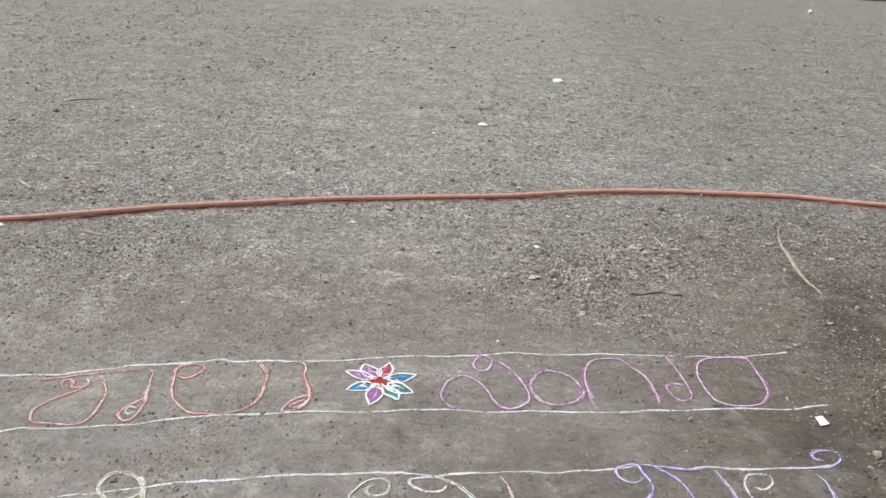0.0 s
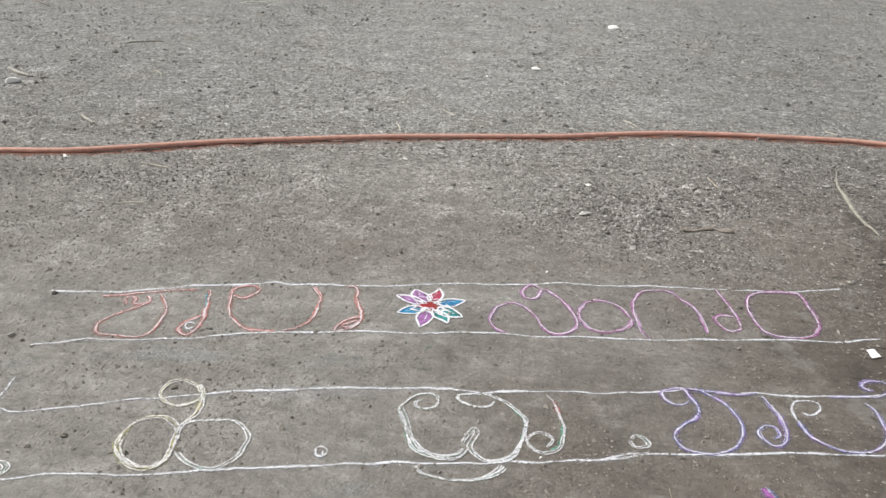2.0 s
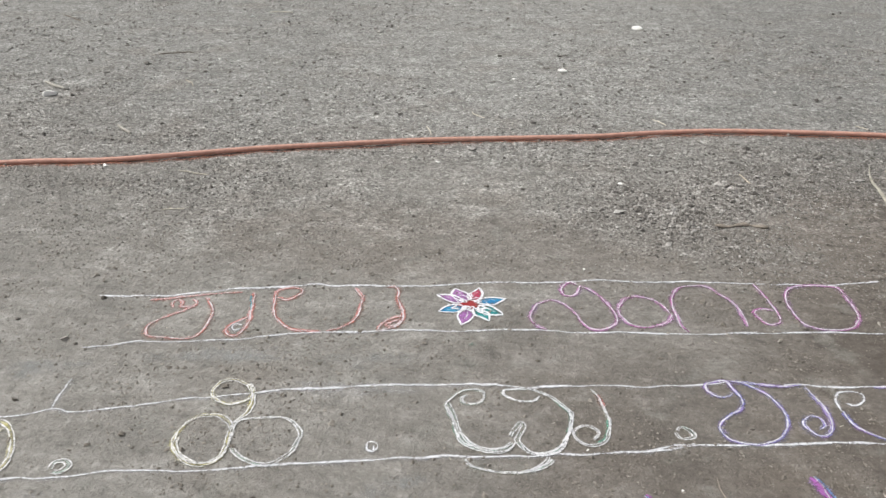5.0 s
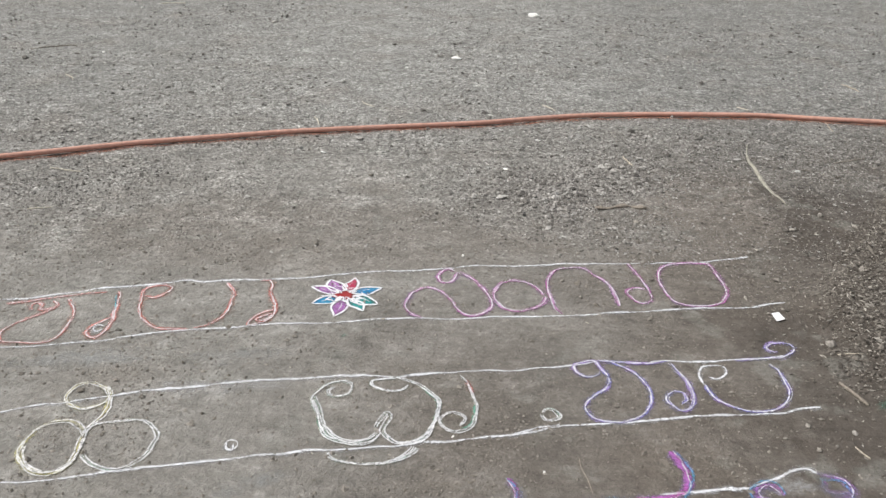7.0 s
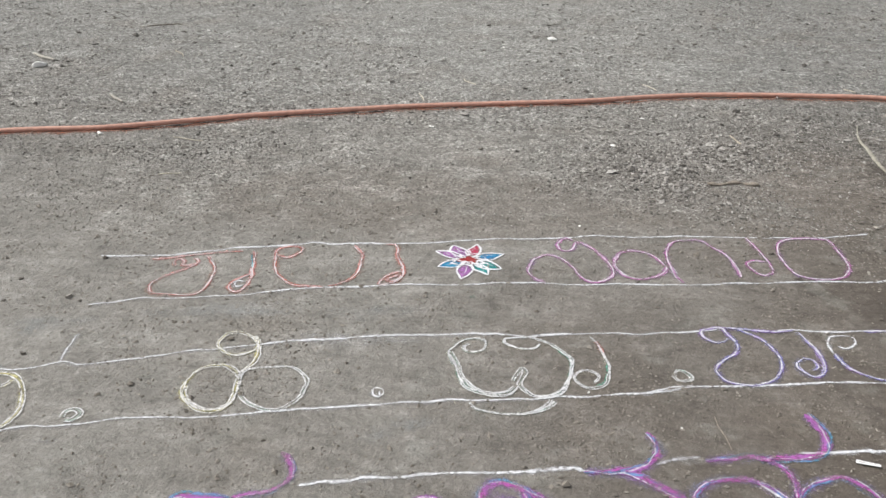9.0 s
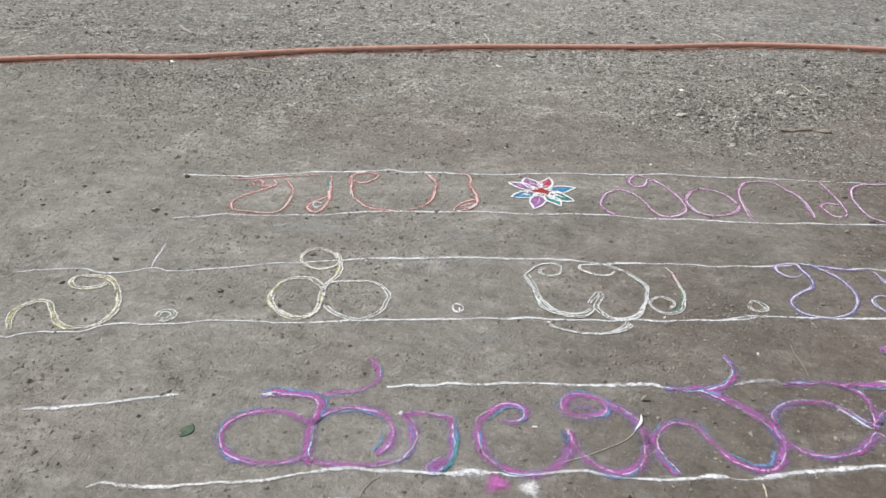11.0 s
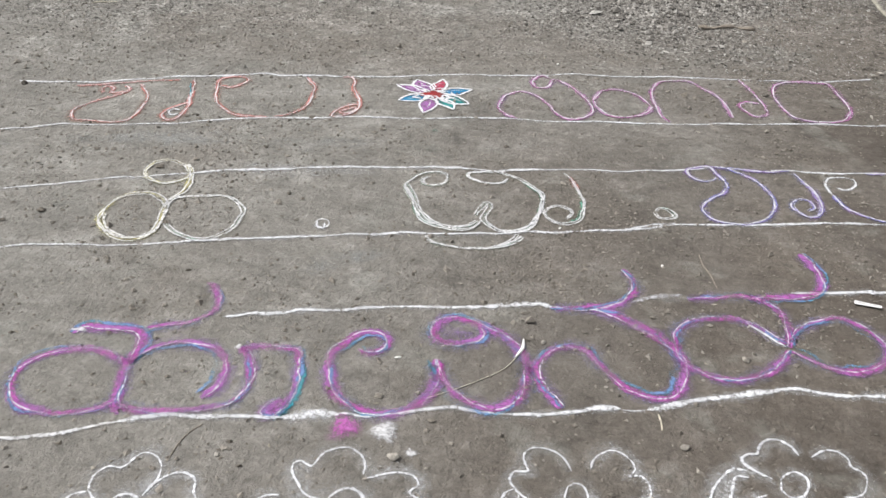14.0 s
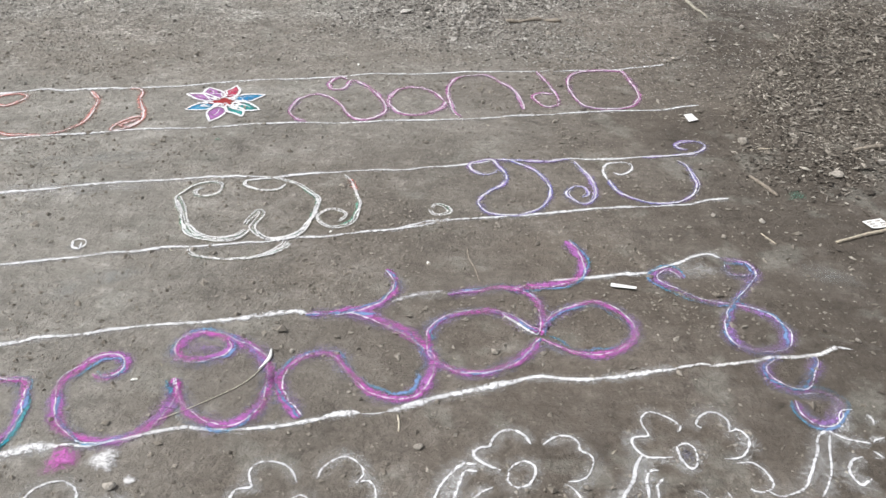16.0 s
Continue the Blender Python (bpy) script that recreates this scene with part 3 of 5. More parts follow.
drawing("chalk_line", "white chalk powder line ruled under the top row of letters", "ruled line", [
    ("white", 0.01, [(-1.295, 1.781), (-1.226, 1.806), (-1.162, 1.841), (-1.117, 1.848), (-1.029, 1.863), (-0.944, 1.888), (-0.856, 1.909), (-0.802, 1.935), (-0.730, 1.961), (-0.655, 1.982), (-0.579, 2.000), (-0.515, 2.010), (-0.423, 2.039), (-0.327, 2.054), (-0.229, 2.063)]),
    ("white", 0.01, [(-0.229, 2.063), (-0.149, 2.084), (-0.051, 2.106), (0.014, 2.113), (0.130, 2.118), (0.263, 2.142), (0.414, 2.159), (0.514, 2.171), (0.600, 2.196), (0.686, 2.210)]),
    ("white", 0.006, [(0.686, 2.210), (0.728, 2.217)]),
    ("white", 0.009, [(0.728, 2.217), (0.772, 2.227), (0.894, 2.252), (1.032, 2.266), (1.091, 2.295), (1.155, 2.311)]),])
drawing("chalk_letter", "curling orange-red chalk powder letter drawn on bare earth", "letter", [
    ("red", 0.012, [(-1.146, 2.061), (-1.165, 2.091), (-1.155, 2.113), (-1.133, 2.100), (-1.127, 2.074), (-1.100, 2.074), (-1.084, 2.094), (-1.096, 2.119), (-1.110, 2.125)]),
    ("red", 0.012, [(-1.082, 2.091), (-1.107, 2.053), (-1.132, 2.017), (-1.156, 1.981), (-1.169, 1.943), (-1.163, 1.910), (-1.145, 1.880), (-1.109, 1.877), (-1.052, 1.878), (-1.011, 1.892), (-0.997, 1.930), (-1.000, 1.981), (-1.007, 2.030), (-1.020, 2.074), (-1.053, 2.123), (-1.072, 2.145)]),
    ("red", 0.012, [(-1.245, 2.099), (-1.191, 2.115), (-1.135, 2.145), (-1.090, 2.163), (-1.044, 2.181), (-0.972, 2.203)]),])
drawing("chalk_letter", "orange-red hooked chalk letter sign with a white swirl", "letter", [
    ("red", 0.013, [(-0.937, 2.212), (-0.920, 2.169), (-0.906, 2.120), (-0.894, 2.070), (-0.884, 2.040), (-0.878, 2.000), (-0.876, 1.954), (-0.886, 1.923), (-0.908, 1.922), (-0.925, 1.946), (-0.926, 1.986), (-0.910, 2.017), (-0.893, 2.045)]),
    ("white", 0.01, [(-0.889, 1.986), (-0.910, 1.995), (-0.917, 1.975), (-0.901, 1.953), (-0.885, 1.971)]),
    ("cyan", 0.009, [(-0.934, 2.184), (-0.917, 2.134), (-0.901, 2.086)]),])
drawing("chalk_letter", "wide round orange-red chalk powder letter, open at the top", "letter", [
    ("red", 0.013, [(-0.849, 2.188), (-0.811, 2.179), (-0.784, 2.216), (-0.783, 2.252), (-0.815, 2.265), (-0.846, 2.253), (-0.860, 2.214), (-0.837, 2.130), (-0.812, 2.067), (-0.779, 2.025), (-0.733, 1.991), (-0.690, 1.989), (-0.643, 1.993)]),
    ("red", 0.012, [(-0.627, 1.998), (-0.593, 2.022), (-0.571, 2.057), (-0.559, 2.107), (-0.565, 2.174), (-0.573, 2.236), (-0.599, 2.275), (-0.614, 2.298)]),])
drawing("chalk_letter", "small orange-red chalk hook with a filled loop at its foot", "letter", [
    ("red", 0.012, [(-0.511, 2.322), (-0.484, 2.327), (-0.467, 2.296), (-0.463, 2.250), (-0.441, 2.193), (-0.425, 2.162), (-0.415, 2.120), (-0.417, 2.081), (-0.434, 2.050), (-0.470, 2.029), (-0.478, 2.043), (-0.467, 2.082), (-0.443, 2.119), (-0.414, 2.130)]),
    ("red", 0.014, [(-0.463, 2.065), (-0.443, 2.086), (-0.425, 2.102), (-0.424, 2.077), (-0.445, 2.057), (-0.463, 2.065)]),])
drawing("chalk_letter", "pale magenta chalk powder letter of one winding line", "letter", [
    ("pink", 0.011, [(0.030, 2.118), (-0.004, 2.142), (-0.025, 2.184), (-0.022, 2.242), (-0.005, 2.290), (0.034, 2.321), (0.080, 2.293), (0.113, 2.239), (0.133, 2.189), (0.163, 2.149), (0.196, 2.147), (0.230, 2.185), (0.239, 2.232), (0.221, 2.305), (0.185, 2.375), (0.147, 2.423), (0.123, 2.437), (0.117, 2.399), (0.100, 2.365), (0.073, 2.365), (0.060, 2.400), (0.067, 2.440), (0.090, 2.464), (0.111, 2.444)]),])
drawing("chalk_letter", "pale magenta oval chalk letter", "letter", [
    ("pink", 0.012, [(0.405, 2.292), (0.382, 2.352), (0.348, 2.384), (0.303, 2.394), (0.266, 2.366), (0.246, 2.301), (0.253, 2.241), (0.281, 2.196), (0.323, 2.186), (0.366, 2.202), (0.398, 2.240), (0.408, 2.286)]),])
drawing("chalk_letter", "arched pale magenta and white chalk letter", "letter", [
    ("pink", 0.011, [(0.453, 2.174), (0.434, 2.213), (0.427, 2.279), (0.419, 2.348), (0.422, 2.421), (0.445, 2.482), (0.493, 2.509), (0.539, 2.509), (0.572, 2.464), (0.603, 2.424), (0.623, 2.362), (0.631, 2.293), (0.634, 2.244)]),])
drawing("chalk_letter", "thin pale magenta chalk hook ending in a ring", "letter", [
    ("pink", 0.01, [(0.699, 2.559), (0.713, 2.495), (0.729, 2.422), (0.740, 2.362), (0.743, 2.311), (0.735, 2.283), (0.703, 2.268), (0.678, 2.301), (0.669, 2.344), (0.694, 2.370), (0.729, 2.368)]),])
drawing("chalk_letter", "large rounded pale magenta chalk letter", "letter", [
    ("pink", 0.012, [(0.979, 2.581), (0.895, 2.580), (0.836, 2.562), (0.800, 2.521), (0.785, 2.453), (0.787, 2.381), (0.798, 2.319), (0.824, 2.276), (0.880, 2.263), (0.944, 2.285), (0.976, 2.331), (0.991, 2.378), (0.991, 2.438), (0.984, 2.501), (0.975, 2.560), (0.962, 2.587)]),])
drawing("chalk_line", "white chalk powder line ruled above the middle row of letters", "ruled line", [
    ("white", 0.009, [(-1.545, 1.376), (-1.500, 1.398), (-1.459, 1.412), (-1.389, 1.433), (-1.322, 1.428), (-1.265, 1.442), (-1.204, 1.481), (-1.153, 1.474), (-1.072, 1.504), (-1.029, 1.520), (-0.935, 1.562), (-0.866, 1.593), (-0.846, 1.592), (-0.783, 1.617), (-0.726, 1.637)]),
    ("white", 0.012, [(-0.726, 1.637), (-0.668, 1.658), (-0.614, 1.676), (-0.531, 1.693), (-0.421, 1.729), (-0.335, 1.746), (-0.246, 1.757), (-0.160, 1.780), (-0.070, 1.788)]),
    ("white", 0.006, [(-0.070, 1.788), (-0.039, 1.785), (-0.009, 1.785)]),
    ("white", 0.009, [(-0.009, 1.785), (0.064, 1.808), (0.155, 1.824), (0.231, 1.838), (0.292, 1.840), (0.368, 1.862), (0.446, 1.877), (0.525, 1.907)]),
    ("white", 0.009, [(0.680, 1.920), (0.727, 1.927), (0.820, 1.929), (0.916, 1.951), (1.014, 1.968), (1.068, 1.984)]),])
drawing("chalk_line", "white chalk powder line ruled under the middle row of letters", "ruled line", [
    ("white", 0.009, [(-1.411, 1.098), (-1.375, 1.092), (-1.348, 1.115), (-1.301, 1.135), (-1.224, 1.153), (-1.187, 1.189), (-1.126, 1.211), (-1.071, 1.218), (-0.998, 1.245), (-0.937, 1.271), (-0.869, 1.284), (-0.801, 1.294), (-0.779, 1.296), (-0.710, 1.312)]),
    ("white", 0.01, [(-0.710, 1.312), (-0.641, 1.332), (-0.596, 1.349), (-0.538, 1.366), (-0.453, 1.385), (-0.356, 1.409), (-0.295, 1.428), (-0.231, 1.438), (-0.176, 1.457), (-0.104, 1.465), (-0.052, 1.476), (0.026, 1.489), (0.091, 1.509)]),
    ("white", 0.009, [(0.091, 1.509), (0.158, 1.519), (0.225, 1.540), (0.291, 1.554), (0.360, 1.576), (0.430, 1.603), (0.513, 1.616), (0.597, 1.632), (0.683, 1.654), (0.784, 1.674), (0.883, 1.685)]),
    ("white", 0.008, [(0.291, 1.550), (0.360, 1.587), (0.416, 1.606)]),
    ("white", 0.009, [(0.883, 1.685), (0.971, 1.701), (1.019, 1.723), (1.081, 1.736)]),])
drawing("chalk_letter", "large yellow chalk powder letter with a closed curl", "letter", [
    ("yellow", 0.015, [(-1.388, 1.126), (-1.413, 1.162), (-1.428, 1.199), (-1.420, 1.236), (-1.396, 1.261), (-1.372, 1.258), (-1.337, 1.223), (-1.308, 1.189), (-1.278, 1.165), (-1.255, 1.159)]),
    ("yellow", 0.014, [(-1.260, 1.159), (-1.221, 1.172), (-1.193, 1.201), (-1.188, 1.250), (-1.205, 1.301), (-1.241, 1.361), (-1.281, 1.398), (-1.325, 1.405), (-1.374, 1.392), (-1.377, 1.363), (-1.353, 1.338), (-1.319, 1.339), (-1.284, 1.361), (-1.281, 1.384)]),
    ("white", 0.010, [(-1.235, 1.624), (-1.229, 1.576), (-1.222, 1.530), (-1.209, 1.483)]),])
drawing("chalk_dot", "small pale chalk powder ring used as a full stop", "dot", [
    ("mint", 0.012, [(-1.072, 1.254), (-1.076, 1.281), (-1.055, 1.288), (-1.039, 1.272), (-1.045, 1.249), (-1.064, 1.245)]),])
drawing("chalk_letter", "yellow and white chalk letter of three joined loops", "letter", [
    ("yellow", 0.012, [(-0.727, 1.639), (-0.757, 1.677), (-0.796, 1.694), (-0.828, 1.681), (-0.836, 1.639), (-0.816, 1.599), (-0.772, 1.575), (-0.736, 1.593), (-0.721, 1.620), (-0.723, 1.648), (-0.748, 1.680)]),
    ("yellow", 0.012, [(-0.720, 1.632), (-0.712, 1.586), (-0.709, 1.547), (-0.717, 1.518), (-0.720, 1.484), (-0.712, 1.440), (-0.704, 1.397), (-0.707, 1.356), (-0.731, 1.329), (-0.769, 1.328), (-0.806, 1.348), (-0.837, 1.387), (-0.845, 1.418), (-0.844, 1.462), (-0.834, 1.497), (-0.810, 1.520), (-0.770, 1.525), (-0.736, 1.500), (-0.718, 1.472)]),
    ("yellow", 0.009, [(-0.836, 1.419), (-0.821, 1.382), (-0.784, 1.344), (-0.732, 1.333), (-0.701, 1.363), (-0.703, 1.409), (-0.713, 1.461)]),
    ("mint", 0.012, [(-0.711, 1.462), (-0.717, 1.495), (-0.704, 1.519), (-0.660, 1.532), (-0.611, 1.543), (-0.572, 1.523), (-0.543, 1.487), (-0.539, 1.443), (-0.545, 1.401), (-0.562, 1.374), (-0.591, 1.351), (-0.634, 1.359), (-0.670, 1.380), (-0.690, 1.403)]),])
drawing("chalk_dot", "small white and violet chalk ring used as a full stop", "dot", [
    ("thread", 0.007, [(-0.348, 1.476), (-0.364, 1.483), (-0.374, 1.471), (-0.368, 1.448), (-0.349, 1.443), (-0.341, 1.459), (-0.348, 1.476)]),
    ("white", 0.006, [(-0.371, 1.469), (-0.368, 1.450), (-0.351, 1.443), (-0.353, 1.468)]),])
drawing("chalk_letter", "large white and green double-lined chalk letter with curls", "letter", [
    ("green", 0.009, [(0.060, 1.745), (0.090, 1.715), (0.110, 1.680), (0.113, 1.640), (0.105, 1.600)]),
    ("green", 0.008, [(-0.182, 1.590), (-0.166, 1.545), (-0.135, 1.512), (-0.100, 1.500)]),
    ("mint", 0.01, [(-0.162, 1.726), (-0.177, 1.706), (-0.169, 1.685), (-0.142, 1.680), (-0.116, 1.698), (-0.118, 1.738), (-0.140, 1.754), (-0.169, 1.747), (-0.191, 1.723), (-0.209, 1.682), (-0.205, 1.652), (-0.181, 1.598), (-0.166, 1.552), (-0.148, 1.519), (-0.109, 1.495), (-0.067, 1.488), (-0.036, 1.501), (-0.018, 1.536)]),
    ("mint", 0.009, [(-0.206, 1.677), (-0.181, 1.621), (-0.158, 1.559), (-0.126, 1.514), (-0.082, 1.497), (-0.043, 1.505), (-0.023, 1.533)]),
    ("mint", 0.01, [(-0.030, 1.558), (-0.021, 1.599), (-0.011, 1.623), (-0.001, 1.605), (-0.008, 1.571), (-0.010, 1.541), (0.010, 1.514), (0.032, 1.502), (0.071, 1.515), (0.094, 1.545), (0.108, 1.590), (0.115, 1.634), (0.112, 1.683), (0.087, 1.720), (0.055, 1.752), (0.014, 1.776), (-0.009, 1.785)]),
    ("mint", 0.008, [(-0.002, 1.535), (0.025, 1.504), (0.071, 1.505), (0.099, 1.539), (0.111, 1.598), (0.118, 1.658), (0.106, 1.703)]),
    ("mint", 0.009, [(-0.008, 1.779), (-0.045, 1.771), (-0.067, 1.764), (-0.069, 1.747), (-0.049, 1.727), (-0.016, 1.717), (0.016, 1.727), (0.028, 1.750)]),
    ("mint", 0.01, [(-0.126, 1.455), (-0.118, 1.435), (-0.089, 1.420), (-0.043, 1.416), (0.008, 1.425), (0.045, 1.444), (0.070, 1.471), (0.076, 1.486)]),
    ("mint", 0.008, [(0.021, 1.430), (0.050, 1.456), (0.064, 1.479), (0.067, 1.492)]),])
drawing("chalk_letter", "thin green and red chalk hook with a curled foot", "letter", [
    ("green", 0.008, [(0.205, 1.672), (0.206, 1.630), (0.196, 1.590), (0.176, 1.570)]),
    ("mint", 0.009, [(0.164, 1.807), (0.184, 1.768), (0.197, 1.716), (0.209, 1.666), (0.206, 1.606), (0.193, 1.574), (0.162, 1.558), (0.133, 1.576), (0.125, 1.604), (0.144, 1.631), (0.168, 1.630), (0.183, 1.611), (0.170, 1.581)]),
    ("red", 0.012, [(0.175, 1.789), (0.188, 1.752), (0.196, 1.724)]),])
drawing("chalk_dot", "small green chalk ring used as a full stop", "dot", [
    ("green", 0.007, [(0.382, 1.672), (0.402, 1.668), (0.416, 1.645)]),
    ("mint", 0.01, [(0.373, 1.648), (0.384, 1.668), (0.404, 1.662), (0.417, 1.639), (0.403, 1.626), (0.383, 1.624), (0.373, 1.648)]),])
drawing("chalk_letter", "blue-violet chalk powder letter with a curl at its head", "letter", [
    ("blue", 0.011, [(0.535, 1.855), (0.527, 1.838), (0.503, 1.830), (0.477, 1.848), (0.470, 1.876), (0.485, 1.897), (0.525, 1.910), (0.540, 1.876), (0.553, 1.848), (0.558, 1.813), (0.542, 1.771), (0.510, 1.737), (0.490, 1.707), (0.486, 1.676), (0.501, 1.641), (0.528, 1.629), (0.576, 1.631), (0.622, 1.659), (0.645, 1.697), (0.658, 1.741), (0.657, 1.794), (0.639, 1.841), (0.606, 1.882), (0.571, 1.908), (0.543, 1.914)]),
    ("blue", 0.012, [(0.533, 1.913), (0.601, 1.910), (0.663, 1.909), (0.727, 1.927)]),])
drawing("chalk_letter", "blue-violet chalk hook with a thick spiral foot", "letter", [
    ("blue", 0.012, [(0.731, 1.921), (0.748, 1.870), (0.765, 1.816), (0.766, 1.750), (0.751, 1.706), (0.724, 1.691), (0.704, 1.712), (0.695, 1.744), (0.717, 1.774), (0.742, 1.771), (0.746, 1.741), (0.729, 1.719)]),])
drawing("chalk_letter", "pale violet chalk letter, open bowl with a white curl", "letter", [
    ("white", 0.008, [(0.825, 1.854), (0.849, 1.848), (0.877, 1.881), (0.877, 1.910), (0.848, 1.916), (0.815, 1.905), (0.803, 1.861), (0.807, 1.814)]),
    ("blue", 0.011, [(0.807, 1.814), (0.821, 1.755), (0.851, 1.726), (0.888, 1.704), (0.929, 1.703), (0.977, 1.725), (1.005, 1.756), (1.023, 1.797), (1.024, 1.851), (1.020, 1.907), (1.005, 1.935)]),
    ("blue", 0.011, [(0.916, 1.948), (1.014, 1.968), (1.055, 1.977), (1.091, 2.011), (1.097, 2.043), (1.076, 2.055), (1.044, 2.052), (1.020, 2.027), (1.027, 2.006), (1.047, 2.004)]),])
drawing("chalk_line", "white chalk powder line, partly trodden, above the magenta letters", "ruled line", [
    ("white", 0.011, [(-1.175, 0.862), (-1.110, 0.881), (-1.048, 0.905), (-0.977, 0.936), (-0.925, 0.959), (-0.879, 0.980)]),
    ("white", 0.01, [(-0.454, 1.100), (-0.397, 1.119), (-0.348, 1.131), (-0.320, 1.146), (-0.269, 1.154), (-0.208, 1.169), (-0.167, 1.178), (-0.116, 1.192), (-0.043, 1.198), (0.020, 1.213)]),
    ("white", 0.013, [(0.020, 1.213), (0.081, 1.231), (0.123, 1.241), (0.147, 1.236)]),
    ("streak", 0.012, [(0.303, 1.281), (0.336, 1.301), (0.369, 1.310), (0.401, 1.321)]),
    ("white", 0.01, [(0.620, 1.364), (0.665, 1.373), (0.720, 1.384), (0.788, 1.400), (0.777, 1.396), (0.825, 1.404)]),
    ("white", 0.013, [(0.825, 1.404), (0.865, 1.426), (0.905, 1.449), (0.934, 1.473), (0.967, 1.482), (0.986, 1.465)]),])
drawing("chalk_line", "uneven white chalk powder line under the magenta letters", "ruled line", [
    ("thread", 0.009, [(-0.918, 0.678), (-0.899, 0.694), (-0.857, 0.699), (-0.804, 0.707), (-0.745, 0.722), (-0.688, 0.742), (-0.639, 0.758), (-0.581, 0.778), (-0.561, 0.790), (-0.525, 0.810)]),
    ("white", 0.011, [(-0.525, 0.810), (-0.486, 0.824), (-0.445, 0.834), (-0.393, 0.843), (-0.323, 0.854), (-0.270, 0.861)]),
    ("white", 0.02, [(-0.274, 0.859), (-0.249, 0.865), (-0.221, 0.876), (-0.185, 0.880)]),
    ("white", 0.011, [(-0.185, 0.882), (-0.131, 0.888), (-0.081, 0.903), (-0.029, 0.921), (0.007, 0.926), (0.052, 0.923), (0.107, 0.927), (0.151, 0.938), (0.195, 0.949), (0.240, 0.964), (0.267, 0.967)]),
    ("white", 0.006, [(0.267, 0.967), (0.290, 0.968), (0.312, 0.973)]),
    ("white", 0.013, [(0.312, 0.973), (0.349, 0.989), (0.394, 1.008), (0.441, 1.023), (0.488, 1.039), (0.536, 1.058), (0.574, 1.067), (0.610, 1.062), (0.674, 1.067)]),
    ("white", 0.014, [(0.674, 1.067), (0.712, 1.071), (0.741, 1.080), (0.770, 1.089), (0.808, 1.099)]),
    ("thread", 0.010, [(0.808, 1.099), (0.856, 1.112), (0.885, 1.107), (0.949, 1.122), (1.004, 1.137), (1.045, 1.139), (1.091, 1.151), (1.118, 1.168), (1.147, 1.165)]),])
drawing("chalk_letter", "large magenta chalk powder letter of two ovals with blue edges", "letter", [
    ("magenta", 0.016, [(-0.572, 0.942), (-0.603, 0.964), (-0.644, 0.974), (-0.689, 0.964), (-0.724, 0.942), (-0.740, 0.910), (-0.738, 0.872), (-0.717, 0.838), (-0.687, 0.817), (-0.650, 0.810), (-0.607, 0.817), (-0.568, 0.834), (-0.547, 0.855)]),
    ("magenta", 0.022, [(-0.698, 1.009), (-0.690, 1.031), (-0.648, 1.033), (-0.607, 1.038), (-0.587, 1.030), (-0.573, 1.012), (-0.570, 0.985), (-0.571, 0.950), (-0.563, 0.914), (-0.554, 0.880), (-0.546, 0.848), (-0.531, 0.824)]),
    ("magenta", 0.018, [(-0.571, 0.946), (-0.562, 0.971), (-0.539, 0.995), (-0.511, 1.012), (-0.470, 1.016), (-0.431, 1.007), (-0.406, 0.980), (-0.398, 0.952), (-0.396, 0.924), (-0.404, 0.899), (-0.415, 0.882)]),
    ("magenta", 0.018, [(-0.398, 1.014), (-0.381, 1.009), (-0.362, 0.982), (-0.353, 0.946), (-0.351, 0.912), (-0.362, 0.884), (-0.385, 0.867), (-0.425, 0.851), (-0.476, 0.840), (-0.512, 0.839), (-0.539, 0.849)]),
    ("magenta", 0.017, [(-0.579, 1.044), (-0.543, 1.059), (-0.508, 1.074), (-0.482, 1.102), (-0.476, 1.133), (-0.487, 1.168), (-0.508, 1.192), (-0.522, 1.199)]),])
drawing("chalk_letter", "magenta and cyan chalk powder hook", "letter", [
    ("magenta", 0.018, [(-0.394, 1.017), (-0.363, 1.027), (-0.321, 1.028), (-0.291, 1.022), (-0.278, 0.975), (-0.272, 0.933), (-0.273, 0.899), (-0.281, 0.875), (-0.294, 0.862), (-0.305, 0.866), (-0.299, 0.883), (-0.285, 0.901)]),
    ("cyan", 0.014, [(-0.281, 0.999), (-0.270, 0.955), (-0.267, 0.913), (-0.272, 0.879), (-0.284, 0.861), (-0.303, 0.863)]),])
drawing("chalk_letter", "magenta chalk powder letter of two bowls with an oval curl", "letter", [
    ("magenta", 0.02, [(-0.190, 1.048), (-0.173, 1.040), (-0.150, 1.049), (-0.141, 1.070), (-0.149, 1.092), (-0.169, 1.102), (-0.193, 1.093), (-0.215, 1.064), (-0.230, 1.029), (-0.229, 0.992), (-0.214, 0.951), (-0.193, 0.920), (-0.163, 0.899), (-0.132, 0.891), (-0.102, 0.897), (-0.077, 0.908), (-0.059, 0.931), (-0.046, 0.968), (-0.043, 1.004), (-0.049, 1.043)]),
    ("magenta", 0.021, [(-0.051, 1.043), (-0.037, 1.013), (-0.022, 0.979), (0.002, 0.952), (0.033, 0.935), (0.060, 0.933), (0.086, 0.949), (0.102, 0.982), (0.107, 1.025), (0.101, 1.069), (0.086, 1.105), (0.062, 1.133), (0.029, 1.149), (0.000, 1.164), (-0.032, 1.171), (-0.056, 1.156), (-0.066, 1.125), (-0.055, 1.099), (-0.029, 1.091), (0.006, 1.103), (0.027, 1.126), (0.018, 1.153)]),])
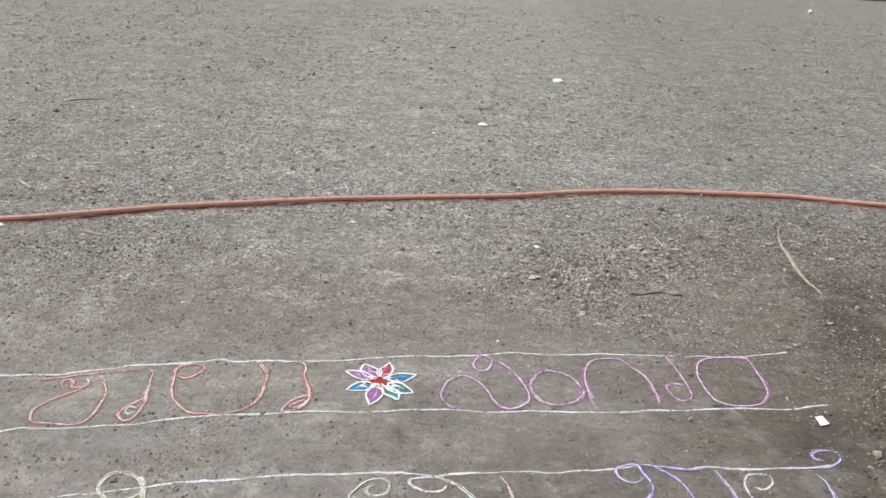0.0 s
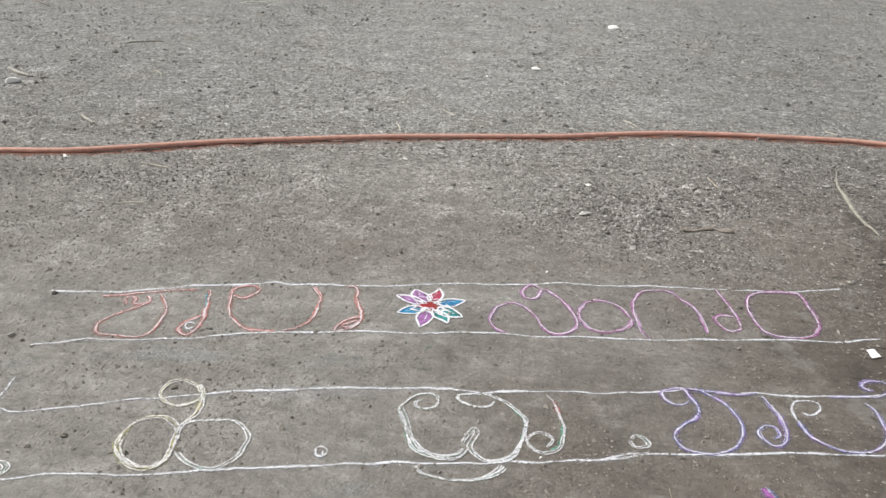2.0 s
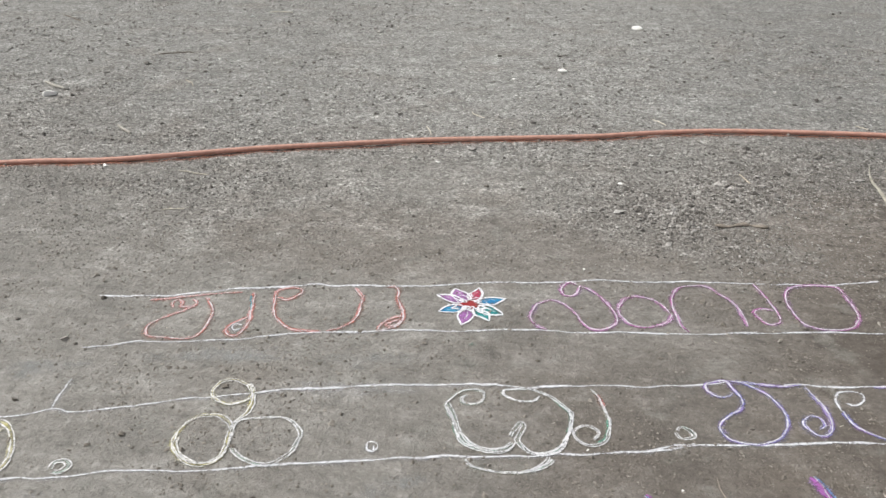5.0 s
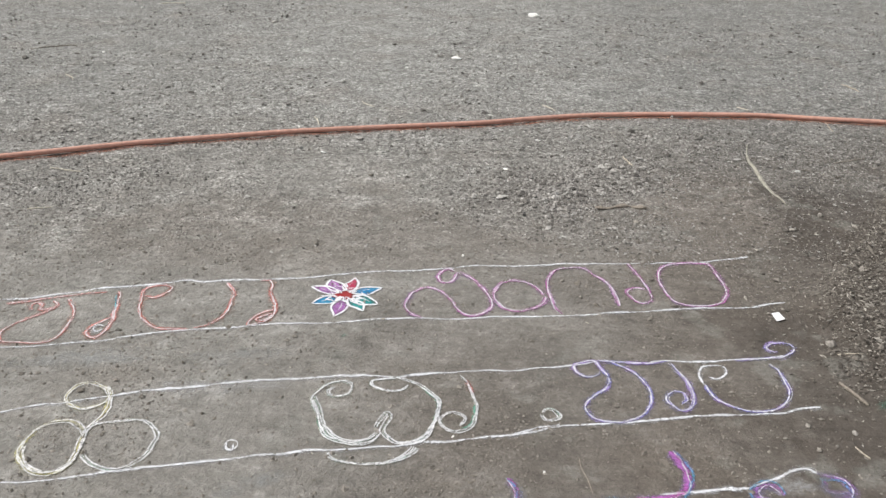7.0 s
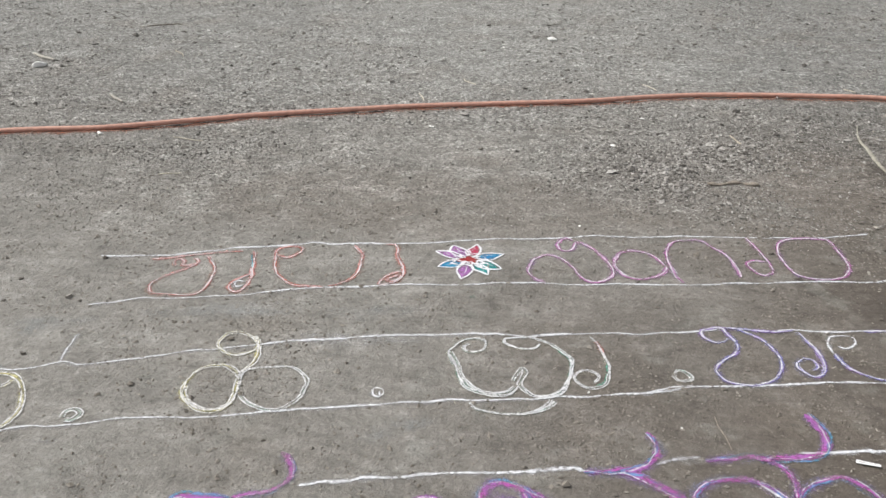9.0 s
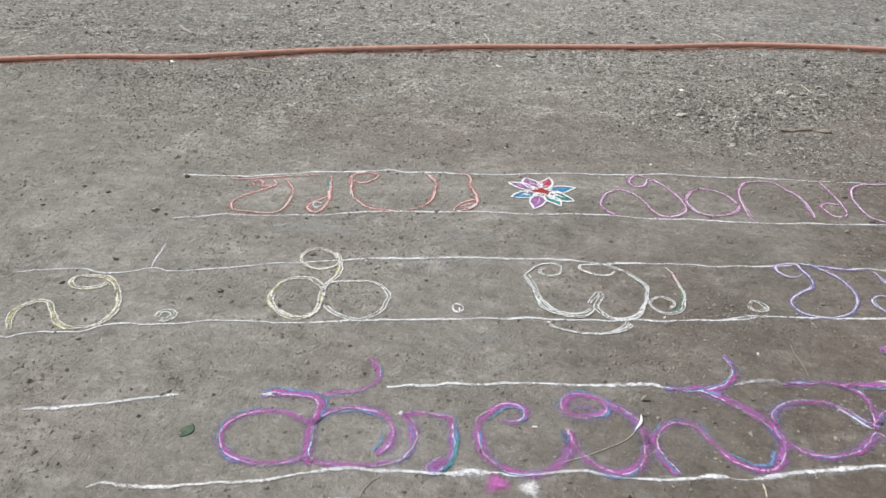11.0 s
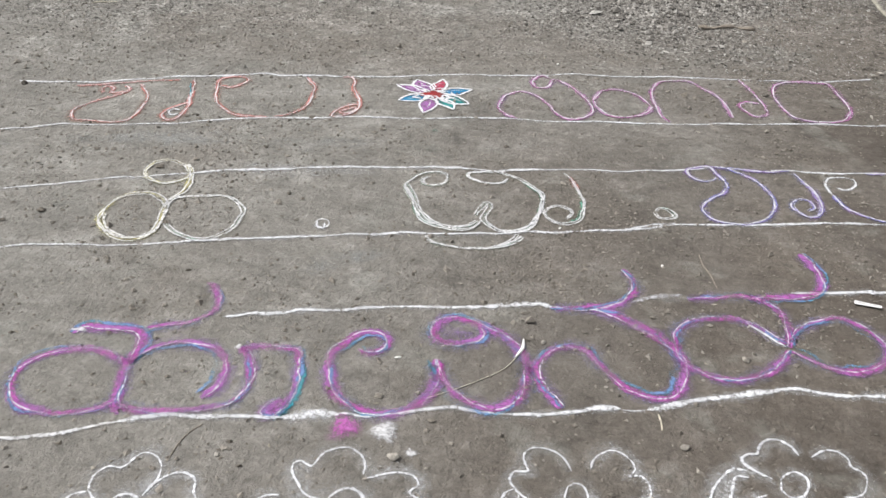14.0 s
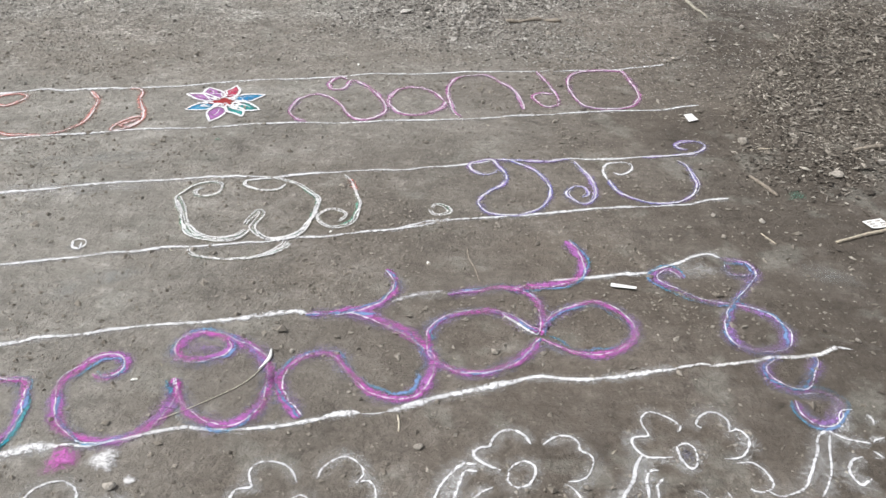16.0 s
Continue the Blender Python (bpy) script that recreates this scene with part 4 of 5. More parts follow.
drawing("chalk_letter", "magenta chalk powder letter like a long wave", "letter", [
    ("magenta", 0.019, [(0.172, 0.954), (0.157, 0.972), (0.141, 0.996), (0.128, 1.029), (0.125, 1.058), (0.137, 1.087), (0.160, 1.111), (0.189, 1.122), (0.215, 1.114), (0.230, 1.086), (0.241, 1.065), (0.261, 1.040), (0.289, 1.014), (0.321, 1.001), (0.348, 1.007), (0.369, 1.033), (0.379, 1.069), (0.383, 1.106), (0.372, 1.135)]),
    ("magenta", 0.021, [(0.372, 1.135), (0.353, 1.163), (0.323, 1.195), (0.288, 1.218), (0.251, 1.238), (0.219, 1.244), (0.177, 1.236), (0.145, 1.234)]),
    ("magenta", 0.02, [(0.209, 1.244), (0.251, 1.256), (0.282, 1.276), (0.304, 1.307), (0.309, 1.343), (0.301, 1.372), (0.287, 1.393)]),])
drawing("chalk_letter", "magenta chalk powder letter of two joined ovals with a tick", "letter", [
    ("magenta", 0.018, [(0.584, 1.191), (0.557, 1.211), (0.530, 1.239), (0.502, 1.254), (0.461, 1.255), (0.418, 1.239), (0.385, 1.207), (0.376, 1.160), (0.381, 1.114), (0.404, 1.088), (0.436, 1.075), (0.483, 1.078), (0.523, 1.100), (0.556, 1.131), (0.580, 1.175)]),
    ("white", 0.011, [(0.512, 1.251), (0.534, 1.228), (0.556, 1.202), (0.574, 1.186)]),
    ("magenta", 0.018, [(0.581, 1.199), (0.612, 1.246), (0.647, 1.273), (0.686, 1.292), (0.720, 1.280), (0.744, 1.254), (0.757, 1.211), (0.746, 1.174), (0.715, 1.146), (0.669, 1.131), (0.633, 1.135), (0.602, 1.156), (0.581, 1.172)]),
    ("magenta", 0.018, [(0.411, 1.309), (0.466, 1.322), (0.521, 1.336), (0.551, 1.327), (0.576, 1.310), (0.587, 1.275), (0.587, 1.225), (0.580, 1.183)]),
    ("magenta", 0.018, [(0.521, 1.333), (0.574, 1.341), (0.618, 1.351), (0.659, 1.367), (0.682, 1.396), (0.688, 1.437), (0.683, 1.488), (0.668, 1.522)]),])
drawing("chalk_letter", "trailing magenta and violet chalk letter, smudged at the end", "letter", [
    ("violet", 0.017, [(0.958, 1.299), (0.916, 1.306), (0.869, 1.343), (0.836, 1.372), (0.835, 1.397), (0.862, 1.415), (0.883, 1.401), (0.890, 1.385)]),
    ("violet", 0.018, [(0.986, 1.465), (1.025, 1.456), (1.043, 1.435), (1.039, 1.402), (1.010, 1.360), (0.972, 1.308), (0.947, 1.260), (0.932, 1.206), (0.938, 1.173), (0.964, 1.154), (1.000, 1.155), (1.029, 1.173), (1.044, 1.211), (1.039, 1.243), (1.016, 1.273), (0.989, 1.290), (0.965, 1.303)]),
    ("violet", 0.015, [(0.992, 1.443), (0.989, 1.410), (1.010, 1.400), (1.034, 1.406)]),
    ("violet", 0.018, [(1.011, 1.142), (0.980, 1.125), (0.967, 1.102), (0.972, 1.071), (0.994, 1.050), (1.019, 1.051), (1.045, 1.082), (1.064, 1.121), (1.065, 1.141)]),
    ("violet", 0.018, [(0.999, 1.036), (1.031, 1.044), (1.061, 1.035), (1.066, 1.010), (1.043, 0.974), (1.013, 0.967), (0.994, 0.993), (0.994, 1.020)]),])
drawing("chalk_flower", "white chalk outline flower with a blue-grey filled centre", "flower drawing", [
    ("white", 0.008, [(-0.770, 0.570), (-0.789, 0.587), (-0.793, 0.614), (-0.785, 0.638), (-0.769, 0.649), (-0.750, 0.643)]),
    ("white", 0.008, [(-0.750, 0.643), (-0.736, 0.658), (-0.718, 0.667), (-0.699, 0.656), (-0.692, 0.635), (-0.697, 0.613), (-0.707, 0.590)]),
    ("white", 0.01, [(-0.770, 0.563), (-0.766, 0.544), (-0.752, 0.531), (-0.733, 0.532), (-0.719, 0.548), (-0.722, 0.574), (-0.737, 0.590), (-0.756, 0.585), (-0.768, 0.569)]),
    ("white", 0.008, [(-0.722, 0.580), (-0.703, 0.594), (-0.678, 0.605), (-0.653, 0.602), (-0.640, 0.588), (-0.640, 0.570), (-0.639, 0.558), (-0.630, 0.538)]),
    ("white", 0.007, [(-0.720, 0.528), (-0.699, 0.516), (-0.672, 0.514), (-0.644, 0.525)]),
    ("white", 0.009, [(-0.781, 0.571), (-0.804, 0.577), (-0.827, 0.572), (-0.850, 0.557), (-0.860, 0.538), (-0.862, 0.518), (-0.852, 0.503), (-0.836, 0.501), (-0.827, 0.507), (-0.841, 0.493), (-0.844, 0.480), (-0.824, 0.473), (-0.797, 0.478), (-0.780, 0.491), (-0.776, 0.511), (-0.780, 0.535)]),
    ("white", 0.008, [(-0.776, 0.461), (-0.780, 0.484), (-0.772, 0.505)]),
    ("white", 0.008, [(-0.677, 0.512), (-0.673, 0.495), (-0.684, 0.478)]),])
drawing("chalk_vine", "short white double chalk stem", "vine drawing", [
    ("white", 0.01, [(-0.895, 0.452), (-0.879, 0.489), (-0.865, 0.531), (-0.857, 0.552)]),
    ("white", 0.008, [(-0.873, 0.441), (-0.864, 0.474), (-0.846, 0.492)]),])
drawing("chalk_vine", "white double-lined chalk vine between two drawn flowers", "vine drawing", [
    ("white", 0.011, [(-0.642, 0.532), (-0.627, 0.526), (-0.602, 0.527), (-0.577, 0.537), (-0.557, 0.556), (-0.542, 0.582), (-0.536, 0.615), (-0.531, 0.645), (-0.520, 0.661), (-0.502, 0.668)]),
    ("white", 0.01, [(-0.550, 0.506), (-0.535, 0.528), (-0.530, 0.554), (-0.529, 0.579), (-0.517, 0.602), (-0.502, 0.619), (-0.477, 0.630)]),
    ("white", 0.01, [(-0.646, 0.543), (-0.641, 0.530), (-0.616, 0.522), (-0.629, 0.507)]),])
drawing("chalk_flower", "white chalk outline flower with five petals", "flower drawing", [
    ("white", 0.01, [(-0.458, 0.643), (-0.480, 0.652), (-0.500, 0.667), (-0.508, 0.689), (-0.505, 0.708), (-0.493, 0.720), (-0.477, 0.719), (-0.470, 0.732), (-0.461, 0.750), (-0.449, 0.754), (-0.430, 0.746), (-0.418, 0.729), (-0.415, 0.706), (-0.421, 0.687), (-0.425, 0.672)]),
    ("white", 0.012, [(-0.462, 0.660), (-0.458, 0.643), (-0.442, 0.634), (-0.426, 0.638), (-0.423, 0.651), (-0.429, 0.667), (-0.442, 0.672), (-0.455, 0.669), (-0.462, 0.660)]),
    ("white", 0.009, [(-0.425, 0.672), (-0.415, 0.697), (-0.399, 0.716), (-0.377, 0.721), (-0.360, 0.711), (-0.355, 0.689), (-0.345, 0.670), (-0.347, 0.646), (-0.361, 0.630), (-0.384, 0.622), (-0.409, 0.628), (-0.421, 0.636)]),
    ("white", 0.009, [(-0.403, 0.637), (-0.383, 0.623), (-0.371, 0.605), (-0.365, 0.587), (-0.370, 0.567)]),
    ("white", 0.011, [(-0.370, 0.567), (-0.384, 0.562), (-0.398, 0.564), (-0.400, 0.553), (-0.410, 0.538), (-0.422, 0.541), (-0.437, 0.556), (-0.450, 0.582), (-0.457, 0.608), (-0.460, 0.625)]),
    ("white", 0.01, [(-0.447, 0.569), (-0.447, 0.550), (-0.457, 0.533), (-0.471, 0.527), (-0.482, 0.537), (-0.489, 0.547), (-0.509, 0.545), (-0.521, 0.553), (-0.529, 0.562), (-0.531, 0.579)]),])
drawing("chalk_vine", "white double-lined chalk vine between two drawn flowers", "vine drawing", [
    ("white", 0.01, [(-0.366, 0.593), (-0.357, 0.580), (-0.338, 0.573), (-0.317, 0.575), (-0.298, 0.593), (-0.288, 0.619), (-0.277, 0.658), (-0.262, 0.687), (-0.248, 0.701), (-0.231, 0.703)]),
    ("white", 0.012, [(-0.373, 0.565), (-0.357, 0.546), (-0.336, 0.541), (-0.312, 0.543), (-0.297, 0.561), (-0.277, 0.581), (-0.268, 0.610), (-0.257, 0.634), (-0.245, 0.648), (-0.239, 0.667), (-0.225, 0.680), (-0.191, 0.690)]),])
drawing("chalk_flower", "white chalk outline flower with lobed petals and ring centre", "flower drawing", [
    ("white", 0.012, [(-0.163, 0.703), (-0.162, 0.686), (-0.144, 0.676), (-0.128, 0.681), (-0.113, 0.697), (-0.110, 0.713), (-0.122, 0.728), (-0.137, 0.731), (-0.153, 0.722), (-0.162, 0.707)]),
    ("white", 0.01, [(-0.165, 0.703), (-0.191, 0.709), (-0.211, 0.729), (-0.224, 0.748), (-0.227, 0.765), (-0.217, 0.773), (-0.201, 0.765), (-0.195, 0.779), (-0.187, 0.797), (-0.169, 0.809), (-0.149, 0.810), (-0.131, 0.797), (-0.122, 0.779), (-0.120, 0.761)]),
    ("white", 0.01, [(-0.115, 0.753), (-0.092, 0.767), (-0.068, 0.774), (-0.046, 0.771), (-0.036, 0.754), (-0.048, 0.738), (-0.038, 0.730), (-0.026, 0.721), (-0.022, 0.701), (-0.028, 0.686), (-0.040, 0.678), (-0.061, 0.668), (-0.088, 0.677), (-0.108, 0.694)]),
    ("white", 0.009, [(-0.061, 0.668), (-0.050, 0.653), (-0.046, 0.640), (-0.044, 0.618), (-0.050, 0.601), (-0.068, 0.597), (-0.084, 0.600), (-0.090, 0.612), (-0.092, 0.626)]),
    ("white", 0.011, [(-0.088, 0.602), (-0.094, 0.586), (-0.110, 0.576), (-0.126, 0.577), (-0.141, 0.590), (-0.145, 0.606), (-0.139, 0.623)]),
    ("white", 0.009, [(-0.158, 0.660), (-0.154, 0.637), (-0.158, 0.611), (-0.171, 0.594), (-0.191, 0.589), (-0.206, 0.592), (-0.210, 0.603), (-0.205, 0.622), (-0.223, 0.618), (-0.236, 0.618), (-0.243, 0.631), (-0.245, 0.646)]),
    ("white", 0.009, [(-0.028, 0.686), (-0.022, 0.680), (-0.022, 0.672)]),])
drawing("chalk_vine", "white double-lined chalk vine sagging between two drawn flowers", "vine drawing", [
    ("white", 0.011, [(-0.040, 0.678), (-0.025, 0.660), (-0.007, 0.651), (0.023, 0.649), (0.047, 0.654), (0.069, 0.669), (0.078, 0.697), (0.083, 0.727), (0.091, 0.758), (0.103, 0.767)]),
    ("white", 0.01, [(-0.045, 0.635), (-0.024, 0.618), (-0.007, 0.610), (0.026, 0.606), (0.059, 0.613), (0.083, 0.626), (0.103, 0.654), (0.110, 0.689), (0.111, 0.756)]),])
drawing("chalk_flower", "white chalk outline flower with five open petals", "flower drawing", [
    ("white", 0.01, [(0.180, 0.784), (0.177, 0.761), (0.183, 0.744), (0.197, 0.738), (0.209, 0.746), (0.213, 0.765), (0.207, 0.787), (0.194, 0.794), (0.180, 0.784)]),
    ("white", 0.009, [(0.179, 0.756), (0.162, 0.750), (0.135, 0.747), (0.117, 0.756), (0.103, 0.771), (0.096, 0.787), (0.103, 0.802), (0.122, 0.807), (0.113, 0.828), (0.118, 0.849), (0.134, 0.858), (0.158, 0.855), (0.176, 0.839), (0.186, 0.816)]),
    ("white", 0.009, [(0.214, 0.824), (0.223, 0.851), (0.243, 0.867), (0.261, 0.868), (0.278, 0.853), (0.282, 0.836), (0.272, 0.818), (0.291, 0.821), (0.300, 0.806), (0.301, 0.787), (0.286, 0.768), (0.264, 0.756), (0.246, 0.764)]),
    ("white", 0.012, [(0.153, 0.728), (0.136, 0.710), (0.129, 0.686), (0.131, 0.658), (0.141, 0.637), (0.158, 0.624), (0.172, 0.623), (0.178, 0.643), (0.175, 0.651)]),
    ("white", 0.009, [(0.168, 0.647), (0.172, 0.629), (0.182, 0.621), (0.198, 0.629), (0.208, 0.646), (0.214, 0.669), (0.209, 0.687), (0.196, 0.695)]),
    ("white", 0.01, [(0.246, 0.683), (0.235, 0.680), (0.237, 0.667), (0.248, 0.649), (0.265, 0.642), (0.281, 0.648), (0.295, 0.660), (0.295, 0.685), (0.284, 0.704)]),
    ("white", 0.008, [(0.274, 0.753), (0.294, 0.754), (0.311, 0.741), (0.318, 0.728)]),
    ("white", 0.008, [(0.293, 0.694), (0.308, 0.697), (0.316, 0.710)]),])
drawing("chalk_vine", "white double-lined chalk vine, smudged green at one bend", "vine drawing", [
    ("white", 0.011, [(0.316, 0.740), (0.321, 0.719), (0.341, 0.711), (0.364, 0.725), (0.379, 0.754), (0.387, 0.786), (0.399, 0.819), (0.416, 0.844), (0.432, 0.860), (0.452, 0.860)]),
    ("white", 0.011, [(0.311, 0.721), (0.315, 0.703), (0.331, 0.691), (0.360, 0.691), (0.384, 0.714), (0.408, 0.765), (0.422, 0.810), (0.434, 0.844), (0.453, 0.845)]),])
drawing("chalk_flower", "white chalk outline flower with separate round petals", "flower drawing", [
    ("white", 0.011, [(0.500, 0.846), (0.498, 0.827), (0.509, 0.816), (0.527, 0.822), (0.538, 0.842), (0.539, 0.860), (0.525, 0.868), (0.510, 0.859), (0.500, 0.846)]),
    ("white", 0.01, [(0.488, 0.848), (0.468, 0.859), (0.452, 0.873), (0.449, 0.884), (0.461, 0.895), (0.475, 0.897), (0.482, 0.919), (0.495, 0.933), (0.515, 0.934), (0.531, 0.923), (0.539, 0.905)]),
    ("white", 0.009, [(0.557, 0.904), (0.578, 0.921), (0.599, 0.924), (0.613, 0.911), (0.614, 0.893), (0.627, 0.886), (0.632, 0.871), (0.622, 0.843), (0.605, 0.830), (0.587, 0.828)]),
    ("white", 0.009, [(0.474, 0.816), (0.454, 0.804), (0.438, 0.783), (0.434, 0.762), (0.442, 0.748), (0.457, 0.747), (0.468, 0.761)]),
    ("white", 0.009, [(0.464, 0.754), (0.467, 0.734), (0.484, 0.732), (0.499, 0.746), (0.509, 0.771), (0.508, 0.786), (0.497, 0.795)]),
    ("white", 0.01, [(0.521, 0.769), (0.521, 0.750), (0.527, 0.730), (0.539, 0.717), (0.557, 0.724), (0.569, 0.744), (0.571, 0.758), (0.566, 0.763)]),
    ("white", 0.008, [(0.573, 0.758), (0.592, 0.762), (0.606, 0.776)]),
    ("white", 0.008, [(0.582, 0.825), (0.596, 0.811), (0.604, 0.793), (0.607, 0.781)]),])
drawing("chalk_vine", "white double-lined chalk vine between two drawn flowers", "vine drawing", [
    ("white", 0.012, [(0.605, 0.788), (0.612, 0.774), (0.629, 0.771), (0.650, 0.786), (0.665, 0.800), (0.684, 0.834), (0.698, 0.869), (0.710, 0.889)]),
    ("white", 0.011, [(0.601, 0.763), (0.613, 0.747), (0.633, 0.741), (0.682, 0.779), (0.701, 0.799), (0.708, 0.840), (0.718, 0.854), (0.727, 0.854)]),
    ("white", 0.01, [(0.717, 0.799), (0.720, 0.825), (0.734, 0.841)]),])
drawing("chalk_flower", "white chalk outline flower with a blue-grey oval centre", "flower drawing", [
    ("white", 0.01, [(0.768, 0.907), (0.767, 0.883), (0.774, 0.864), (0.784, 0.862), (0.793, 0.880), (0.795, 0.902), (0.786, 0.914), (0.774, 0.912), (0.768, 0.907)]),
    ("white", 0.009, [(0.758, 0.883), (0.736, 0.880), (0.715, 0.883), (0.704, 0.896), (0.698, 0.911), (0.703, 0.924), (0.727, 0.929), (0.722, 0.956), (0.725, 0.972), (0.740, 0.984), (0.761, 0.975), (0.777, 0.961), (0.782, 0.949), (0.774, 0.940)]),
    ("white", 0.01, [(0.817, 0.950), (0.810, 0.957), (0.821, 0.974), (0.842, 0.985), (0.858, 0.974), (0.862, 0.955), (0.858, 0.940), (0.872, 0.947), (0.884, 0.933), (0.880, 0.911), (0.866, 0.889), (0.848, 0.883), (0.835, 0.883)]),
    ("white", 0.008, [(0.852, 0.873), (0.874, 0.876), (0.888, 0.863), (0.894, 0.842), (0.892, 0.826), (0.877, 0.817), (0.865, 0.817), (0.858, 0.823)]),
    ("white", 0.009, [(0.772, 0.816), (0.784, 0.812), (0.790, 0.802)]),
    ("white", 0.009, [(0.819, 0.815), (0.824, 0.800)]),])
drawing("chalk_vine", "white double-lined chalk vine rising to the last drawn flower", "vine drawing", [
    ("white", 0.011, [(0.882, 0.820), (0.896, 0.809), (0.913, 0.812), (0.940, 0.828), (0.964, 0.860), (0.986, 0.902), (1.000, 0.933), (1.020, 0.952), (1.026, 0.944)]),
    ("white", 0.009, [(1.021, 0.941), (1.007, 0.909), (0.994, 0.867), (0.978, 0.831), (0.961, 0.809)]),])
drawing("chalk_flower", "unfinished white chalk outline flower beside the litter bank", "flower drawing", [
    ("white", 0.01, [(1.026, 0.944), (1.045, 0.931), (1.069, 0.924), (1.081, 0.922)]),
    ("white", 0.009, [(1.082, 1.003), (1.064, 0.999), (1.053, 0.981), (1.050, 0.959), (1.035, 0.965)]),
    ("white", 0.009, [(1.101, 0.990), (1.106, 0.977), (1.102, 0.963)]),
    ("white", 0.011, [(1.055, 0.892), (1.037, 0.885), (1.022, 0.865), (1.021, 0.844), (1.030, 0.831), (1.051, 0.846)]),
    ("white", 0.009, [(1.085, 0.924), (1.091, 0.931), (1.107, 0.936)]),
    ("white", 0.01, [(1.077, 0.905), (1.088, 0.891)]),])



# ---- loose grit ----
def pick(n, x0, x1, y0, y1, chance):
    xs, ys = rng.uniform(x0, x1, n), rng.uniform(y0, y1, n)
    keep = rng.uniform(0, 1, n) < chance(xs, ys)
    return xs[keep], ys[keep]


def gravel_patch(x, y):
    a = np.exp(-(((x - 0.55) / 0.55) ** 2 + ((y - 3.25) / 0.42) ** 2) ** 1.5)
    b = 0.42 * np.exp(-(((x + 1.7) / 0.9) ** 2 + ((y - 3.2) / 0.36) ** 2))
    c = 0.40 * np.exp(-(((x - 1.5) / 0.8) ** 2 + ((y - 3.85) / 0.40) ** 2))
    d = 0.22 * np.exp(-(((x - 0.75) / 0.5) ** 2 + ((y - 2.72) / 0.16) ** 2))
    bare = np.exp(-(((x - 1.06) / 0.26) ** 2 + ((y - 3.10) / 0.34) ** 2))
    return np.clip((a + b + c + d) * (1.1 + 1.8 * value_noise(x, y, 5, 12)) * (1 - 0.8 * bare), 0, 1)


def swept(x, y):
    return np.clip((2.75 - y + 0.12 * x + 0.5 * value_noise(x, y, 2, 13)) / 0.5, 0, 1)


xs, ys = pick(360000, -3.3, 3.0, 2.2, 4.6, lambda x, y: 0.13 * (1 - swept(x, y)) * (1 + value_noise(x, y, 6, 14)) * np.clip((4.6 - y) / 0.6, 0, 1) + 0.75 * gravel_patch(x, y))
scatter("fine_gravel", xs, ys, (rng.gamma(1.5, 0.0014, len(xs)) + 0.0024) * (1 + gravel_patch(xs, ys) * rng.choice([0, 0.2, 0.5, 0.9, 1.6], len(xs))), rng.uniform(0.5, 0.85, len(xs)), rng.uniform(1, 1.6, len(xs)), grit, "grey grit and fine gravel loose on the earth", "gravel")
xs, ys = pick(150000, -2.1, 1.9, 0.35, 2.9, lambda x, y: 0.10 + 0.45 * np.clip(value_noise(x, y, 6, 15) * 3, 0, 1))
scatter("crumbs", xs, ys, rng.gamma(1.5, 0.0018, len(xs)) + 0.0012, rng.uniform(0.4, 0.8, len(xs)), rng.uniform(1, 1.6, len(xs)), clod, "small crumbs of earth scattered among the drawings", "soil crumbs")
u = rng.uniform(0, 1, 150000)
ys = 3.7 + 10.0 * u ** 1.35
xs = rng.uniform(-1, 1, 150000) * (3.6 + 0.62 * (ys - 3.7))
keep = rng.uniform(0, 1, 150000) < 0.45 + 0.9 * value_noise(xs, ys, 1.6, 16)
xs, ys = xs[keep], ys[keep]
scatter("yard_gravel", xs, ys, (rng.gamma(1.1, 0.0041, len(xs)) + 0.0032) * (1 + 0.06 * (ys - 4)), rng.uniform(0.4, 0.75, len(xs)), rng.uniform(1, 1.8, len(xs)), grit, "grey grit and small stones over the yard", "gravel")

# bark, chips and dry bits heaped beside the drawings
xs, ys = pick(200000, 1.0, 3.2, 1.5, 3.9, lambda x, y: 0.95 * bank(x, y) + 0.02)
scatter("litter_bank", xs, ys, rng.gamma(1.4, 0.0018, len(xs)) + 0.0016, rng.uniform(0.4, 0.95, len(xs)), 1 + rng.gamma(1.2, 0.8, len(xs)), litter, "low bank of dark bark chips, dry leaves and soil", "leaf litter", sink=0.0, tip=0.7)
xs, ys = pick(15000, 0.75, 2.6, 0.7, 4.2, lambda x, y: (0.03 + 0.40 * np.clip((x - 0.95) / 0.45, 0, 1)) * (1 + 1.6 * value_noise(x, y, 5, 23)))
scatter("stray_litter", xs, ys, rng.gamma(1.6, 0.0019, len(xs)) + 0.0022, rng.uniform(0.4, 0.8, len(xs)), rng.uniform(1.0, 2.4, len(xs)), litter, "stray bark chips round the litter bank", "leaf litter", sink=0.15)

# pale chaff and straw ends
xs, ys = pick(5200, -3.0, 3.0, 0.4, 7.5, lambda x, y: 0.18 + 0.3 * np.clip((y - 2.5) / 1.5, 0, 1) + 0.4 * bank(x, y))
scatter("chaff", xs, ys, rng.uniform(0.0016, 0.0034, len(xs)) * (1 + 0.1 * ys), rng.uniform(0.3, 0.6, len(xs)), rng.uniform(2.5, 7.0, len(xs)), chaff, "pale dry chaff and straw ends strewn over the earth", "chaff", sink=0.05)

